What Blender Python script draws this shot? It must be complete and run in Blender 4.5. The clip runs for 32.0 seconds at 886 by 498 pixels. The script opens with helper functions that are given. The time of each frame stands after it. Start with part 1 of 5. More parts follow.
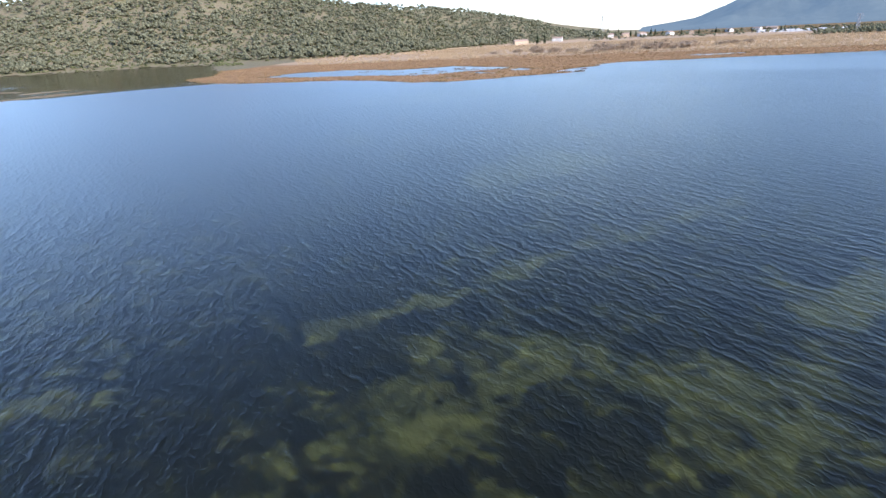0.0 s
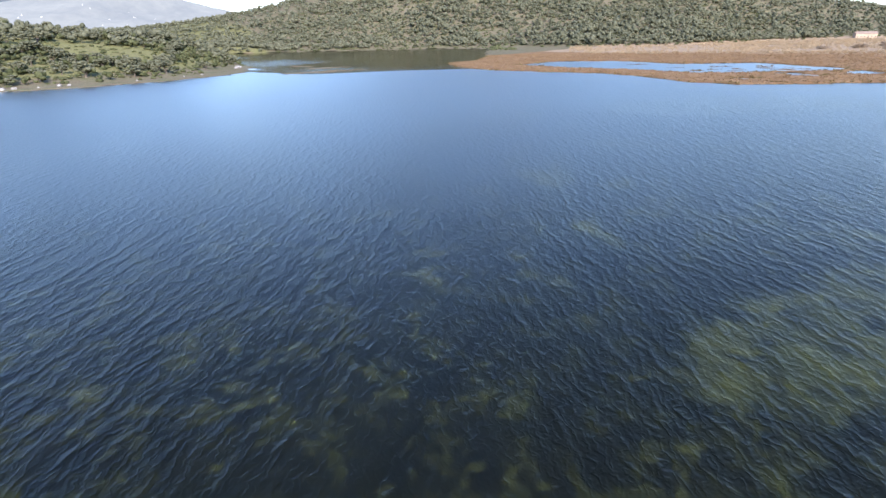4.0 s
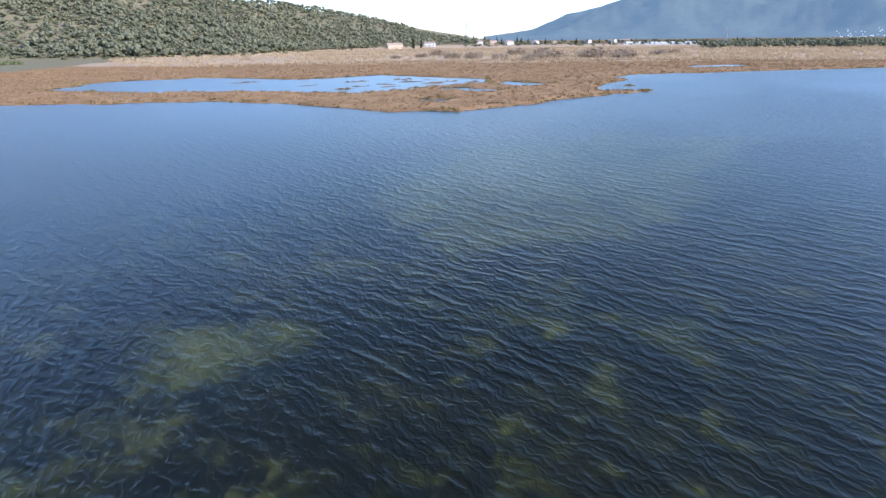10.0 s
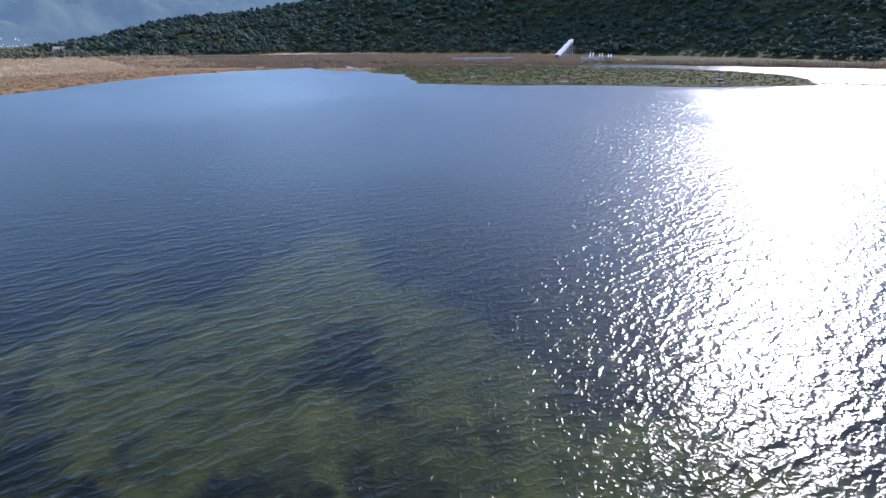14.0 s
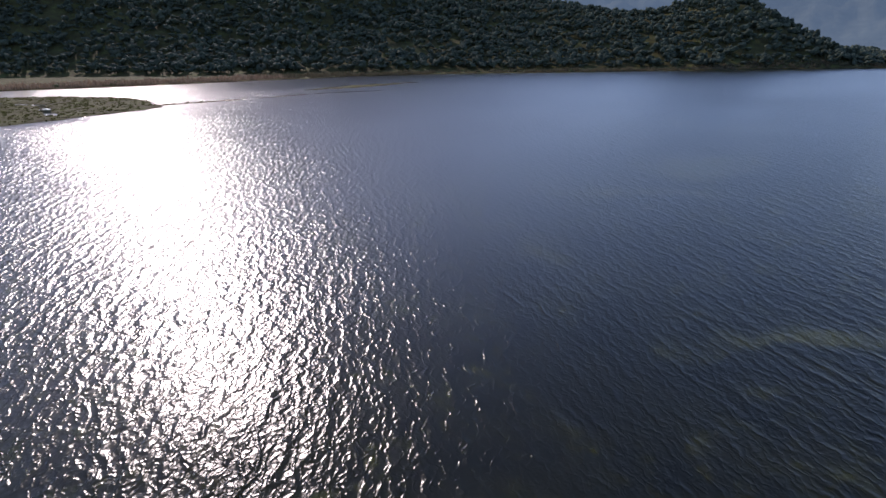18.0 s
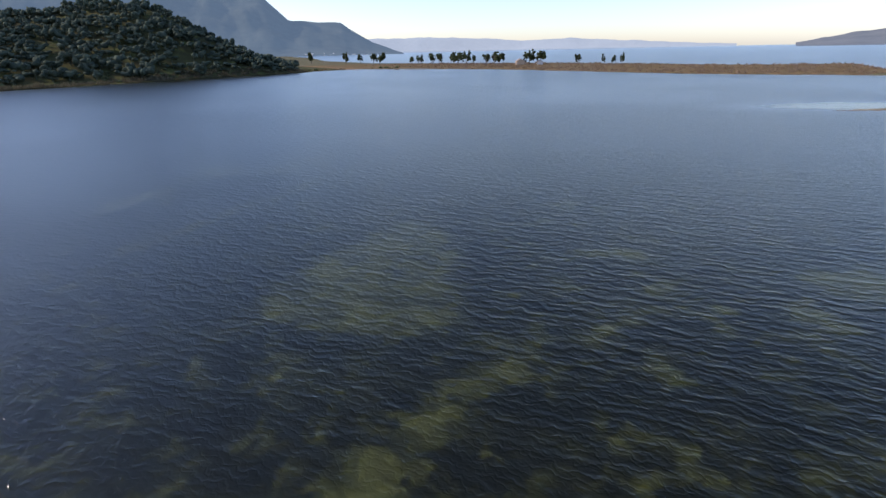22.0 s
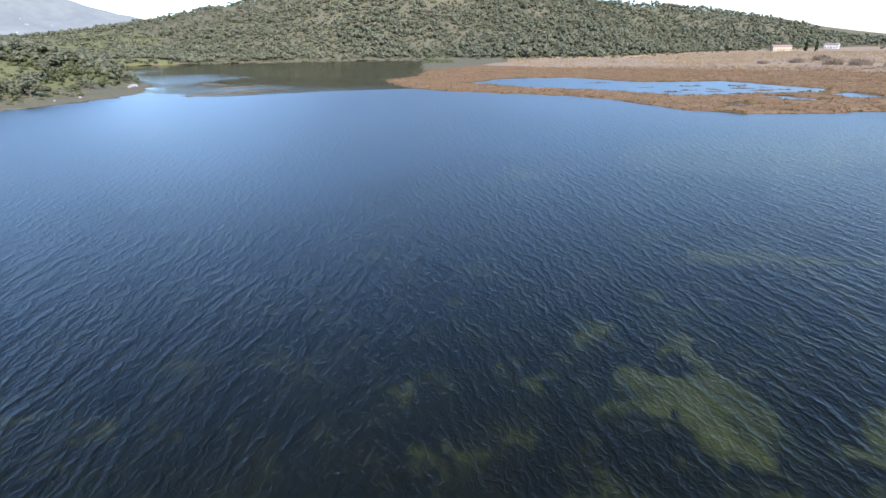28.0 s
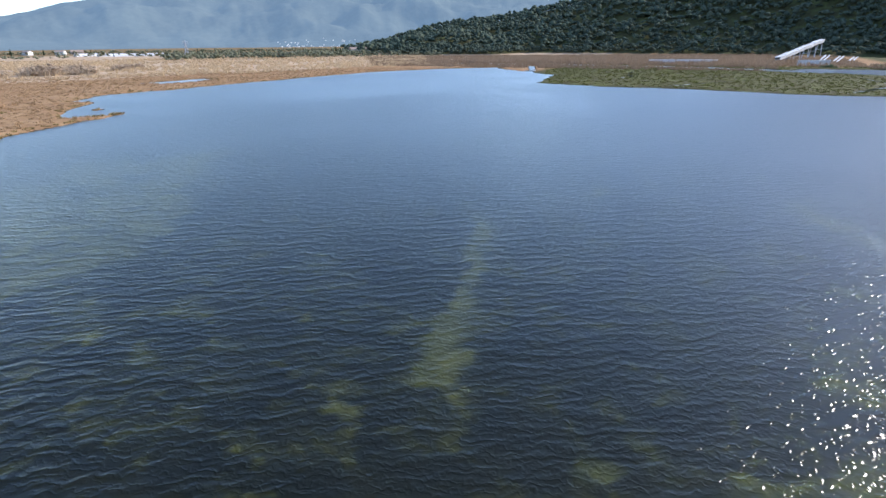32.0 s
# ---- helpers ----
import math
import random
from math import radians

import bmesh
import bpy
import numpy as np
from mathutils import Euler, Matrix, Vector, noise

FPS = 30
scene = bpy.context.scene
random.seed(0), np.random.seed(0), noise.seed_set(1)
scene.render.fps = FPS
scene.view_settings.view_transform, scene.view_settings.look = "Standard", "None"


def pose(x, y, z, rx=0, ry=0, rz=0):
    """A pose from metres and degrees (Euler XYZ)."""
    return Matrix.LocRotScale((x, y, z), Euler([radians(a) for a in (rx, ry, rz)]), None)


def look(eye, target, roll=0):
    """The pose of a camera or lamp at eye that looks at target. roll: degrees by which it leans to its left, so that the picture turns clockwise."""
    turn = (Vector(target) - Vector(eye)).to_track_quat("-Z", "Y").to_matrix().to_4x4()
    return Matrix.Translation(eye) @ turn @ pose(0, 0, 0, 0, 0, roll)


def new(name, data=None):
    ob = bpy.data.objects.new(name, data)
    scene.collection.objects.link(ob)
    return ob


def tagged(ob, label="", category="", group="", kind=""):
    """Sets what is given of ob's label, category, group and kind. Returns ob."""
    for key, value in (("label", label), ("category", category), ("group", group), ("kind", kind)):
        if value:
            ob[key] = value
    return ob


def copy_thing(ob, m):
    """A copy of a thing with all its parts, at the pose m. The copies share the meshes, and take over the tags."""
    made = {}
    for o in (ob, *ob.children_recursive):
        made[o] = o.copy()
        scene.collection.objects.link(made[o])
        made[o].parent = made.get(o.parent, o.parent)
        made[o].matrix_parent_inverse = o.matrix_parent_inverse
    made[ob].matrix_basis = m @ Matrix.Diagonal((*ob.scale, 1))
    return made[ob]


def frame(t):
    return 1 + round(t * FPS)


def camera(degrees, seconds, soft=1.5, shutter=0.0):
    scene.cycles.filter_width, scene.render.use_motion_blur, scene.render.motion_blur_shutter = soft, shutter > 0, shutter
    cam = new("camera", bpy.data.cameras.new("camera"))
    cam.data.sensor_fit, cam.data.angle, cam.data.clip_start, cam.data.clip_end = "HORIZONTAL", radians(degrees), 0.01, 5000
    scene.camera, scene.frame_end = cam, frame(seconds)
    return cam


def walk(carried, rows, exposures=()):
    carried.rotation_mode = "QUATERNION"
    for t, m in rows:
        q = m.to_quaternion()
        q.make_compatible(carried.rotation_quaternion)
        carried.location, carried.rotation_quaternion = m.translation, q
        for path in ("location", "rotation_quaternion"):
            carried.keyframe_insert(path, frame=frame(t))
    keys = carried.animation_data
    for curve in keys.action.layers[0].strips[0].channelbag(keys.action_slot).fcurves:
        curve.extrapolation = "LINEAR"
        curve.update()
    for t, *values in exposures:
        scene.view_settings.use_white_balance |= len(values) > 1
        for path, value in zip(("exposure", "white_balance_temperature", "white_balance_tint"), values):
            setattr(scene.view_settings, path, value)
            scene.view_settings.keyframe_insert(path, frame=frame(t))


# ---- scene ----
cam = camera(80.22, 32.0)
PATH = [
    (0.0, 26.80, 2.01, 15.69, 5.97, -21.85, 2.64),
    (0.5, 29.12, 5.07, 15.50, 9.45, -22.03, 2.36),
    (1.0, 30.99, 8.74, 15.43, 16.88, -22.06, 2.15),
    (1.5, 32.05, 12.94, 15.28, 24.38, -22.10, 2.11),
    (2.0, 32.21, 17.59, 15.28, 31.47, -22.12, 2.04),
    (2.5, 31.50, 22.05, 15.23, 33.94, -22.15, 1.96),
    (3.0, 30.08, 27.04, 15.21, 34.68, -22.11, 1.49),
    (3.5, 28.07, 32.24, 15.17, 34.65, -22.11, 1.26),
    (4.0, 25.10, 37.38, 14.75, 34.60, -22.10, 1.26),
    (4.5, 21.01, 42.46, 14.32, 34.69, -22.09, 1.25),
    (5.0, 16.48, 47.77, 13.90, 34.49, -22.09, 1.25),
    (5.5, 12.19, 53.62, 13.48, 33.57, -22.08, 1.25),
    (6.0, 8.32, 59.80, 13.17, 31.75, -22.08, 1.14),
    (6.5, 4.72, 65.88, 13.05, 28.58, -22.10, 1.15),
    (7.0, 0.89, 71.89, 12.91, 23.88, -22.04, 1.06),
    (7.5, -2.52, 77.67, 12.83, 20.55, -22.04, 1.06),
    (8.0, -5.95, 84.00, 12.86, 15.95, -22.06, 0.86),
    (8.5, -9.00, 90.76, 12.77, 10.37, -22.01, 0.61),
    (9.0, -11.94, 97.90, 12.80, 3.83, -21.91, 0.61),
    (9.5, -13.98, 104.84, 12.82, -2.65, -21.87, 0.54),
    (10.0, -15.57, 112.31, 12.94, -10.07, -21.81, 0.69),
    (10.5, -16.28, 119.72, 12.98, -17.43, -21.77, 0.60),
    (11.0, -16.28, 127.30, 13.15, -24.63, -21.74, 0.66),
    (11.5, -15.59, 134.44, 13.30, -30.37, -21.78, 0.60),
    (12.0, -14.20, 141.72, 13.52, -39.10, -21.74, 0.62),
    (12.5, -12.16, 148.45, 13.74, -53.16, -21.79, 0.32),
    (13.0, -9.19, 155.12, 14.07, -70.32, -21.68, 0.36),
    (13.5, -5.58, 160.70, 14.19, -78.15, -21.68, 0.32),
    (14.0, -1.06, 165.29, 14.51, -88.74, -21.56, 0.16),
    (14.5, 3.73, 169.24, 14.65, -104.22, -21.41, -0.59),
    (15.0, 9.56, 171.89, 14.94, -115.59, -21.27, -0.42),
    (15.5, 16.24, 172.45, 15.23, -119.89, -21.14, -0.25),
    (16.0, 22.13, 171.10, 15.52, -123.20, -21.01, -0.08),
    (16.5, 25.62, 168.04, 15.81, -131.63, -20.87, 0.09),
    (17.0, 27.22, 164.05, 15.87, -143.04, -20.74, 0.11),
    (17.5, 28.33, 159.62, 15.92, -149.07, -20.66, 0.48),
    (18.0, 29.43, 154.78, 15.96, -152.66, -20.64, 0.70),
    (18.5, 30.92, 149.60, 16.00, -158.25, -20.63, 0.86),
    (19.0, 33.10, 144.01, 16.05, -165.31, -20.70, 0.71),
    (19.5, 36.20, 138.32, 16.09, -172.55, -20.69, 0.88),
    (20.0, 39.35, 132.56, 16.18, -179.06, -20.70, 0.95),
    (20.5, 41.82, 126.70, 16.27, -185.26, -20.73, 0.95),
    (21.0, 43.89, 120.56, 16.47, -192.62, -20.78, 0.89),
    (21.5, 44.99, 114.24, 16.49, -200.29, -20.79, 0.96),
    (22.0, 45.28, 107.51, 16.49, -208.76, -20.80, 1.11),
    (22.5, 44.79, 101.23, 16.42, -217.05, -20.82, 1.08),
    (23.0, 43.56, 94.79, 16.34, -226.35, -20.83, 1.09),
    (23.5, 41.58, 88.90, 16.27, -235.94, -20.87, 1.17),
    (24.0, 38.80, 83.18, 16.19, -248.45, -20.88, 1.14),
    (24.5, 35.36, 78.20, 16.09, -261.43, -20.90, 0.95),
    (25.0, 31.14, 73.67, 16.16, -273.94, -20.97, 1.02),
    (25.5, 26.70, 70.27, 16.11, -283.34, -21.01, 0.89),
    (26.0, 21.35, 67.69, 16.13, -294.03, -21.09, 0.96),
    (26.5, 16.18, 65.87, 16.27, -306.38, -21.11, 0.68),
    (27.0, 10.94, 64.83, 16.45, -316.85, -21.18, 0.77),
    (27.5, 5.52, 64.93, 16.62, -324.63, -21.26, 0.86),
    (28.0, 0.05, 66.19, 16.80, -332.80, -21.34, 0.96),
    (28.5, -5.35, 68.64, 16.98, -344.43, -21.41, 1.05),
    (29.0, -10.41, 71.88, 17.08, -358.05, -21.48, 0.80),
    (29.5, -14.57, 75.72, 17.06, -369.09, -21.46, 0.61),
    (30.0, -17.37, 80.51, 17.06, -381.08, -21.54, 0.69),
    (30.5, -19.30, 85.47, 16.87, -394.22, -21.50, 0.66),
    (31.0, -20.38, 90.61, 16.73, -410.72, -21.52, 0.68),
    (31.5, -20.70, 95.60, 16.59, -418.79, -21.43, 0.48),
    (32.0, -20.44, 100.52, 16.55, -420.94, -21.51, 0.50),
]
EXPOSURES = [(0, 1.35, 6250, 20), (9, 1.35, 6000, 19), (12, 1.3, 5750, 18), (14, 1.0, 5800, 21), (16.5, 0.5, 6550, 28), (19, 0.4, 6600, 29), (21, 0.6, 7000, 28), (23, 0.72, 6150, 21), (26, 1.1, 6050, 19), (29, 1.2, 5950, 17), (32, 1.4, 6300, 17)]
walk(cam, [(t, pose(x, y, z, 90 + p, r, w)) for t, x, y, z, w, p, r in PATH], EXPOSURES)

# ---- sky and sun ----
SUN_AZ, SUN_EL = -125.0, 27.5
to_sun = Vector((-math.sin(radians(SUN_AZ)) * math.cos(radians(SUN_EL)), math.cos(radians(SUN_AZ)) * math.cos(radians(SUN_EL)), math.sin(radians(SUN_EL))))
world = bpy.data.worlds.new("world")
scene.world = world
world.use_nodes = True
sky = world.node_tree.nodes.new("ShaderNodeTexSky")
sky.sky_type = "NISHITA"
sky.sun_disc = False
sky.sun_elevation = radians(SUN_EL)
sky.sun_rotation = math.atan2(to_sun.x, to_sun.y)
sky.altitude = 10
sky.air_density, sky.dust_density, sky.ozone_density = 0.95, 0.55, 4.0
back = world.node_tree.nodes["Background"]
back.inputs["Strength"].default_value = 0.15
world.node_tree.links.new(sky.outputs[0], back.inputs[0])
lamp = bpy.data.lights.new("sun", "SUN")
lamp.energy, lamp.angle, lamp.color = 3.0, radians(0.55), (1.0, 0.95, 0.87)
sun = new("sun", lamp)
sun.matrix_world = look((0, 0, 300), Vector((0, 0, 300)) - to_sun)


# ---- material helpers ----
def material(name):
    m = bpy.data.materials.new(name)
    m.use_nodes = True
    nt = m.node_tree
    return m, nt, nt.nodes["Principled BSDF"]


def node(nt, kind, **values):
    n = nt.nodes.new("ShaderNode" + kind)
    for key, value in values.items():
        if key in n.inputs:
            n.inputs[key].default_value = value
    return n


def noise_at(nt, vec, scale, detail=4.0, rough=0.6, distort=0.0):
    n = node(nt, "TexNoise", Scale=scale, Detail=detail, Roughness=rough, Distortion=distort)
    nt.links.new(vec, n.inputs["Vector"])
    return n.outputs["Fac"]


def ramp(nt, fac, stops):
    r = nt.nodes.new("ShaderNodeValToRGB")
    e = r.color_ramp.elements
    while len(e) < len(stops):
        e.new(0.5)
    for k, (p, c) in enumerate(stops):
        e[k].position = p
        e[k].color = (*c, 1) if len(c) == 3 else c
    nt.links.new(fac, r.inputs[0])
    return r.outputs[0]


def math_node(nt, op, a, b=0.0, clamp=False):
    n = nt.nodes.new("ShaderNodeMath")
    n.operation, n.use_clamp = op, clamp
    for k, v in enumerate((a, b)):
        if isinstance(v, (int, float)):
            n.inputs[k].default_value = v
        else:
            nt.links.new(v, n.inputs[k])
    return n.outputs[0]


def mix(nt, fac, a, b, mode="MIX"):
    n = nt.nodes.new("ShaderNodeMix")
    n.data_type, n.blend_type = "RGBA", mode
    for k, v in ((0, fac), (6, a), (7, b)):
        if isinstance(v, (int, float)):
            n.inputs[k].default_value = v
        elif isinstance(v, tuple):
            n.inputs[k].default_value = (*v, 1)
        else:
            nt.links.new(v, n.inputs[k])
    return n.outputs[2]


def place(nt):
    return nt.nodes.new("ShaderNodeNewGeometry").outputs["Position"]


def bump(nt, bsdf, height, strength, distance):
    b = node(nt, "Bump", Strength=strength, Distance=distance)
    nt.links.new(height, b.inputs["Height"])
    nt.links.new(b.outputs[0], bsdf.inputs["Normal"])
    return b


def simple(name, a, b, scale, rough=0.8, metal=0.0, relief=0.0, islands=False):
    """A plain surface: two tones of one colour in large and fine grain."""
    m, nt, bs = material(name)
    pos = place(nt)
    f = math_node(nt, "ADD", math_node(nt, "MULTIPLY", noise_at(nt, pos, scale, 5), 0.6), math_node(nt, "MULTIPLY", noise_at(nt, pos, scale * 7, 3), 0.4))
    if islands:
        rnd = nt.nodes.new("ShaderNodeNewGeometry").outputs["Random Per Island"]
        f = math_node(nt, "ADD", math_node(nt, "MULTIPLY", f, 0.55), math_node(nt, "MULTIPLY", rnd, 0.45))
    nt.links.new(ramp(nt, f, [(0.3, a), (0.72, b)]), bs.inputs["Base Color"])
    bs.inputs["Roughness"].default_value, bs.inputs["Metallic"].default_value = rough, metal
    if relief:
        bump(nt, bs, f, 0.6, relief)
    return m


def foliage(name, dark, light, back_light=0.25, spread=0.5):
    """Leaves: tone differs from clump to clump and with fine grain; a little light comes through."""
    m, nt, bs = material(name)
    g = nt.nodes.new("ShaderNodeNewGeometry")
    inst = nt.nodes.new("ShaderNodeObjectInfo").outputs["Random"]
    f = math_node(nt, "ADD", math_node(nt, "MULTIPLY", g.outputs["Random Per Island"], spread), math_node(nt, "MULTIPLY", noise_at(nt, g.outputs["Position"], 0.05, 3), 0.35))
    f = math_node(nt, "ADD", f, math_node(nt, "MULTIPLY", noise_at(nt, g.outputs["Position"], 1.7, 3), 0.3))
    f = math_node(nt, "ADD", f, math_node(nt, "MULTIPLY", inst, 0.12))
    col = ramp(nt, f, [(0.25, dark), (0.95, light)])
    nt.links.new(col, bs.inputs["Base Color"])
    bs.inputs["Roughness"].default_value = 0.75
    bs.inputs["Specular IOR Level"].default_value = 0.02
    tr = nt.nodes.new("ShaderNodeBsdfTranslucent")
    nt.links.new(col, tr.inputs[0])
    ms = nt.nodes.new("ShaderNodeMixShader")
    ms.inputs[0].default_value = back_light
    nt.links.new(bs.outputs[0], ms.inputs[1])
    nt.links.new(tr.outputs[0], ms.inputs[2])
    nt.links.new(ms.outputs[0], nt.nodes["Material Output"].inputs[0])
    return m


# ---- materials ----
def water_material():
    m, nt, bs = material("lagoon_water")
    pos = place(nt)
    def waves(angle, su, sv, detail, rough, distort):
        mp = node(nt, "Mapping")
        mp.vector_type = "TEXTURE"
        mp.inputs["Rotation"].default_value = (0, 0, radians(angle))
        mp.inputs["Scale"].default_value = (1 / su, 1 / sv, 1)
        nt.links.new(pos, mp.inputs[0])
        return noise_at(nt, mp.outputs[0], 1.0, detail, rough, distort)
    def train(angle, length, wander, spread, sharp):
        """Wave crests a set length apart, wandering and breaking off."""
        mp = node(nt, "Mapping")
        mp.vector_type = "TEXTURE"
        mp.inputs["Rotation"].default_value = (0, 0, radians(angle))
        nt.links.new(pos, mp.inputs[0])
        w = node(nt, "TexWave")
        w.inputs["Scale"].default_value = 0.314 / length
        w.inputs["Distortion"].default_value = wander
        w.inputs["Detail"].default_value = 2.0
        w.inputs["Detail Scale"].default_value = spread
        nt.links.new(mp.outputs[0], w.inputs["Vector"])
        return math_node(nt, "POWER", w.outputs["Fac"], sharp)
    group = noise_at(nt, pos, 0.16, 2, 0.5, 0.4)
    back_group = math_node(nt, "SUBTRACT", 1.0, group)
    def add(h, wave, weight):
        return math_node(nt, "ADD", h, math_node(nt, "MULTIPLY", wave, weight))
    h = math_node(nt, "MULTIPLY", train(36, 0.56, 9.0, 2.1, 3.0), group)
    h = add(h, math_node(nt, "MULTIPLY", train(25, 0.43, 10.0, 2.1, 3.0), back_group), 0.75)
    h = add(h, train(44, 0.92, 8.0, 1.8, 2.0), 0.75)
    h = add(h, math_node(nt, "MULTIPLY", train(31, 1.55, 8.0, 1.4, 3.0), back_group), 1.85)
    h = add(h, waves(28, 2.8, 1.5, 2.0, 0.55, 0.3), 0.6)
    h = add(h, waves(80, 3.2, 2.4, 2.0, 0.55, 0.4), 0.5)
    h = add(h, waves(36, 0.6, 0.26, 3.0, 0.6, 0.5), 2.2)
    # wind lanes and sheltered water
    lane = noise_at(nt, pos, 0.016, 5, 0.6, 0.8)
    shelter = nt.nodes.new("ShaderNodeAttribute")
    shelter.attribute_name = "calm"
    amp = math_node(nt, "MULTIPLY", ramp(nt, lane, [(0.36, (0.6, 0.6, 0.6)), (0.58, (1.1, 1.1, 1.1))]), math_node(nt, "SUBTRACT", 1.0, shelter.outputs["Fac"]))
    h = math_node(nt, "MULTIPLY", h, amp)
    nt.nodes.remove(bs)
    b = node(nt, "Bump", Strength=1.0, Distance=0.028)
    nt.links.new(h, b.inputs["Height"])
    gloss = nt.nodes.new("ShaderNodeBsdfGlossy")
    gloss.distribution = "BECKMANN"
    nt.links.new(ramp(nt, shelter.outputs["Fac"], [(0.72, (0.276, 0.276, 0.276)), (0.9, (0.05, 0.05, 0.05))]), gloss.inputs["Roughness"])
    into = nt.nodes.new("ShaderNodeBsdfRefraction")
    into.distribution = "BECKMANN"
    into.inputs["Color"].default_value = (0.58, 0.67, 0.62, 1)
    into.inputs["Roughness"].default_value = 0.276
    into.inputs["IOR"].default_value = 1.33
    fres = node(nt, "Fresnel", IOR=1.33)
    ms = nt.nodes.new("ShaderNodeMixShader")
    for n in (gloss, into, fres):
        nt.links.new(b.outputs[0], n.inputs["Normal"])
    nt.links.new(fres.outputs[0], ms.inputs[0])
    nt.links.new(into.outputs[0], ms.inputs[1])
    nt.links.new(gloss.outputs[0], ms.inputs[2])
    nt.links.new(ms.outputs[0], nt.nodes["Material Output"].inputs[0])
    return m


def ground_material():
    """One sheet: bed, marsh, reeds, pasture, mud and hillside soil, laid out by the cover masks."""
    m, nt, bs = material("ground_cover")
    pos = place(nt)
    def mask(name, lo=0.35, hi=0.65, wob=0.35, scale=0.25):
        at = nt.nodes.new("ShaderNodeAttribute")
        at.attribute_name = name
        f = math_node(nt, "ADD", at.outputs["Fac"], math_node(nt, "MULTIPLY", math_node(nt, "SUBTRACT", noise_at(nt, pos, scale, 6, 0.65), 0.5), wob * 2))
        return ramp(nt, f, [(lo, (0, 0, 0)), (hi, (1, 1, 1))])
    big, mid, fine = noise_at(nt, pos, 0.012, 4), noise_at(nt, pos, 0.11, 6, 0.7), noise_at(nt, pos, 1.3, 6, 0.7)
    soil = ramp(nt, math_node(nt, "ADD", math_node(nt, "MULTIPLY", mid, 0.6), math_node(nt, "MULTIPLY", fine, 0.4)), [(0.35, (0.13, 0.108, 0.068)), (0.5, (0.22, 0.183, 0.118)), (0.68, (0.35, 0.29, 0.195))])
    grass = ramp(nt, fine, [(0.3, (0.10, 0.102, 0.052)), (0.7, (0.20, 0.195, 0.105))])
    soil = mix(nt, ramp(nt, mid, [(0.44, (0, 0, 0)), (0.6, (1, 1, 1))]), soil, grass)
    soil = mix(nt, mask("meadow"), soil, ramp(nt, fine, [(0.3, (0.14, 0.138, 0.055)), (0.7, (0.27, 0.262, 0.112))]))
    marsh = ramp(nt, math_node(nt, "ADD", math_node(nt, "MULTIPLY", mid, 0.55), math_node(nt, "MULTIPLY", fine, 0.45)), [(0.3, (0.12, 0.069, 0.035)), (0.5, (0.26, 0.157, 0.078)), (0.72, (0.41, 0.28, 0.145))])
    reed = ramp(nt, math_node(nt, "ADD", math_node(nt, "MULTIPLY", mid, 0.6), math_node(nt, "MULTIPLY", fine, 0.4)), [(0.3, (0.25, 0.175, 0.110)), (0.55, (0.41, 0.305, 0.195)), (0.75, (0.52, 0.41, 0.275))])
    mud = ramp(nt, mid, [(0.3, (0.13, 0.10, 0.055)), (0.7, (0.30, 0.245, 0.16))])
    pasture = ramp(nt, math_node(nt, "ADD", math_node(nt, "MULTIPLY", mid, 0.7), math_node(nt, "MULTIPLY", fine, 0.3)), [(0.35, (0.045, 0.038, 0.02)), (0.5, (0.07, 0.066, 0.026)), (0.68, (0.12, 0.14, 0.04))])
    col = mix(nt, mask("marsh"), soil, marsh)
    col = mix(nt, mask("reed", wob=0.5, scale=0.03), col, reed)
    col = mix(nt, mask("pasture"), col, pasture)
    col = mix(nt, mask("mud", wob=0.3), col, mud)
    weed = ramp(nt, math_node(nt, "ADD", math_node(nt, "MULTIPLY", noise_at(nt, pos, 0.35, 6, 0.7), 0.6), math_node(nt, "MULTIPLY", fine, 0.4)), [(0.32, (0.004, 0.005, 0.003)), (0.52, (0.012, 0.013, 0.006)), (0.74, (0.032, 0.032, 0.013))])
    algae = ramp(nt, math_node(nt, "ADD", math_node(nt, "MULTIPLY", noise_at(nt, pos, 0.5, 6, 0.7), 0.6), math_node(nt, "MULTIPLY", fine, 0.4)), [(0.36, (0.018, 0.021, 0.006)), (0.5, (0.072, 0.075, 0.023)), (0.68, (0.15, 0.147, 0.047))])
    cover = nt.nodes.new("ShaderNodeAttribute")
    cover.attribute_name = "algae"
    ragged = math_node(nt, "ADD", math_node(nt, "MULTIPLY", math_node(nt, "SUBTRACT", noise_at(nt, pos, 0.42, 5, 0.65, 0.6), 0.5), 1.9), math_node(nt, "MULTIPLY", math_node(nt, "SUBTRACT", noise_at(nt, pos, 1.7, 4, 0.7), 0.5), 1.1))
    bed = mix(nt, ramp(nt, math_node(nt, "ADD", cover.outputs["Fac"], ragged), [(0.32, (0, 0, 0)), (0.72, (1, 1, 1))]), weed, algae)
    col = mix(nt, mask("bed", 0.45, 0.55, 0.0), col, bed)
    nt.links.new(col, bs.inputs["Base Color"])
    bs.inputs["Roughness"].default_value = 0.9
    bs.inputs["Specular IOR Level"].default_value = 0.03
    bump(nt, bs, math_node(nt, "ADD", mid, math_node(nt, "MULTIPLY", fine, 0.3)), 0.7, 0.5)
    return m


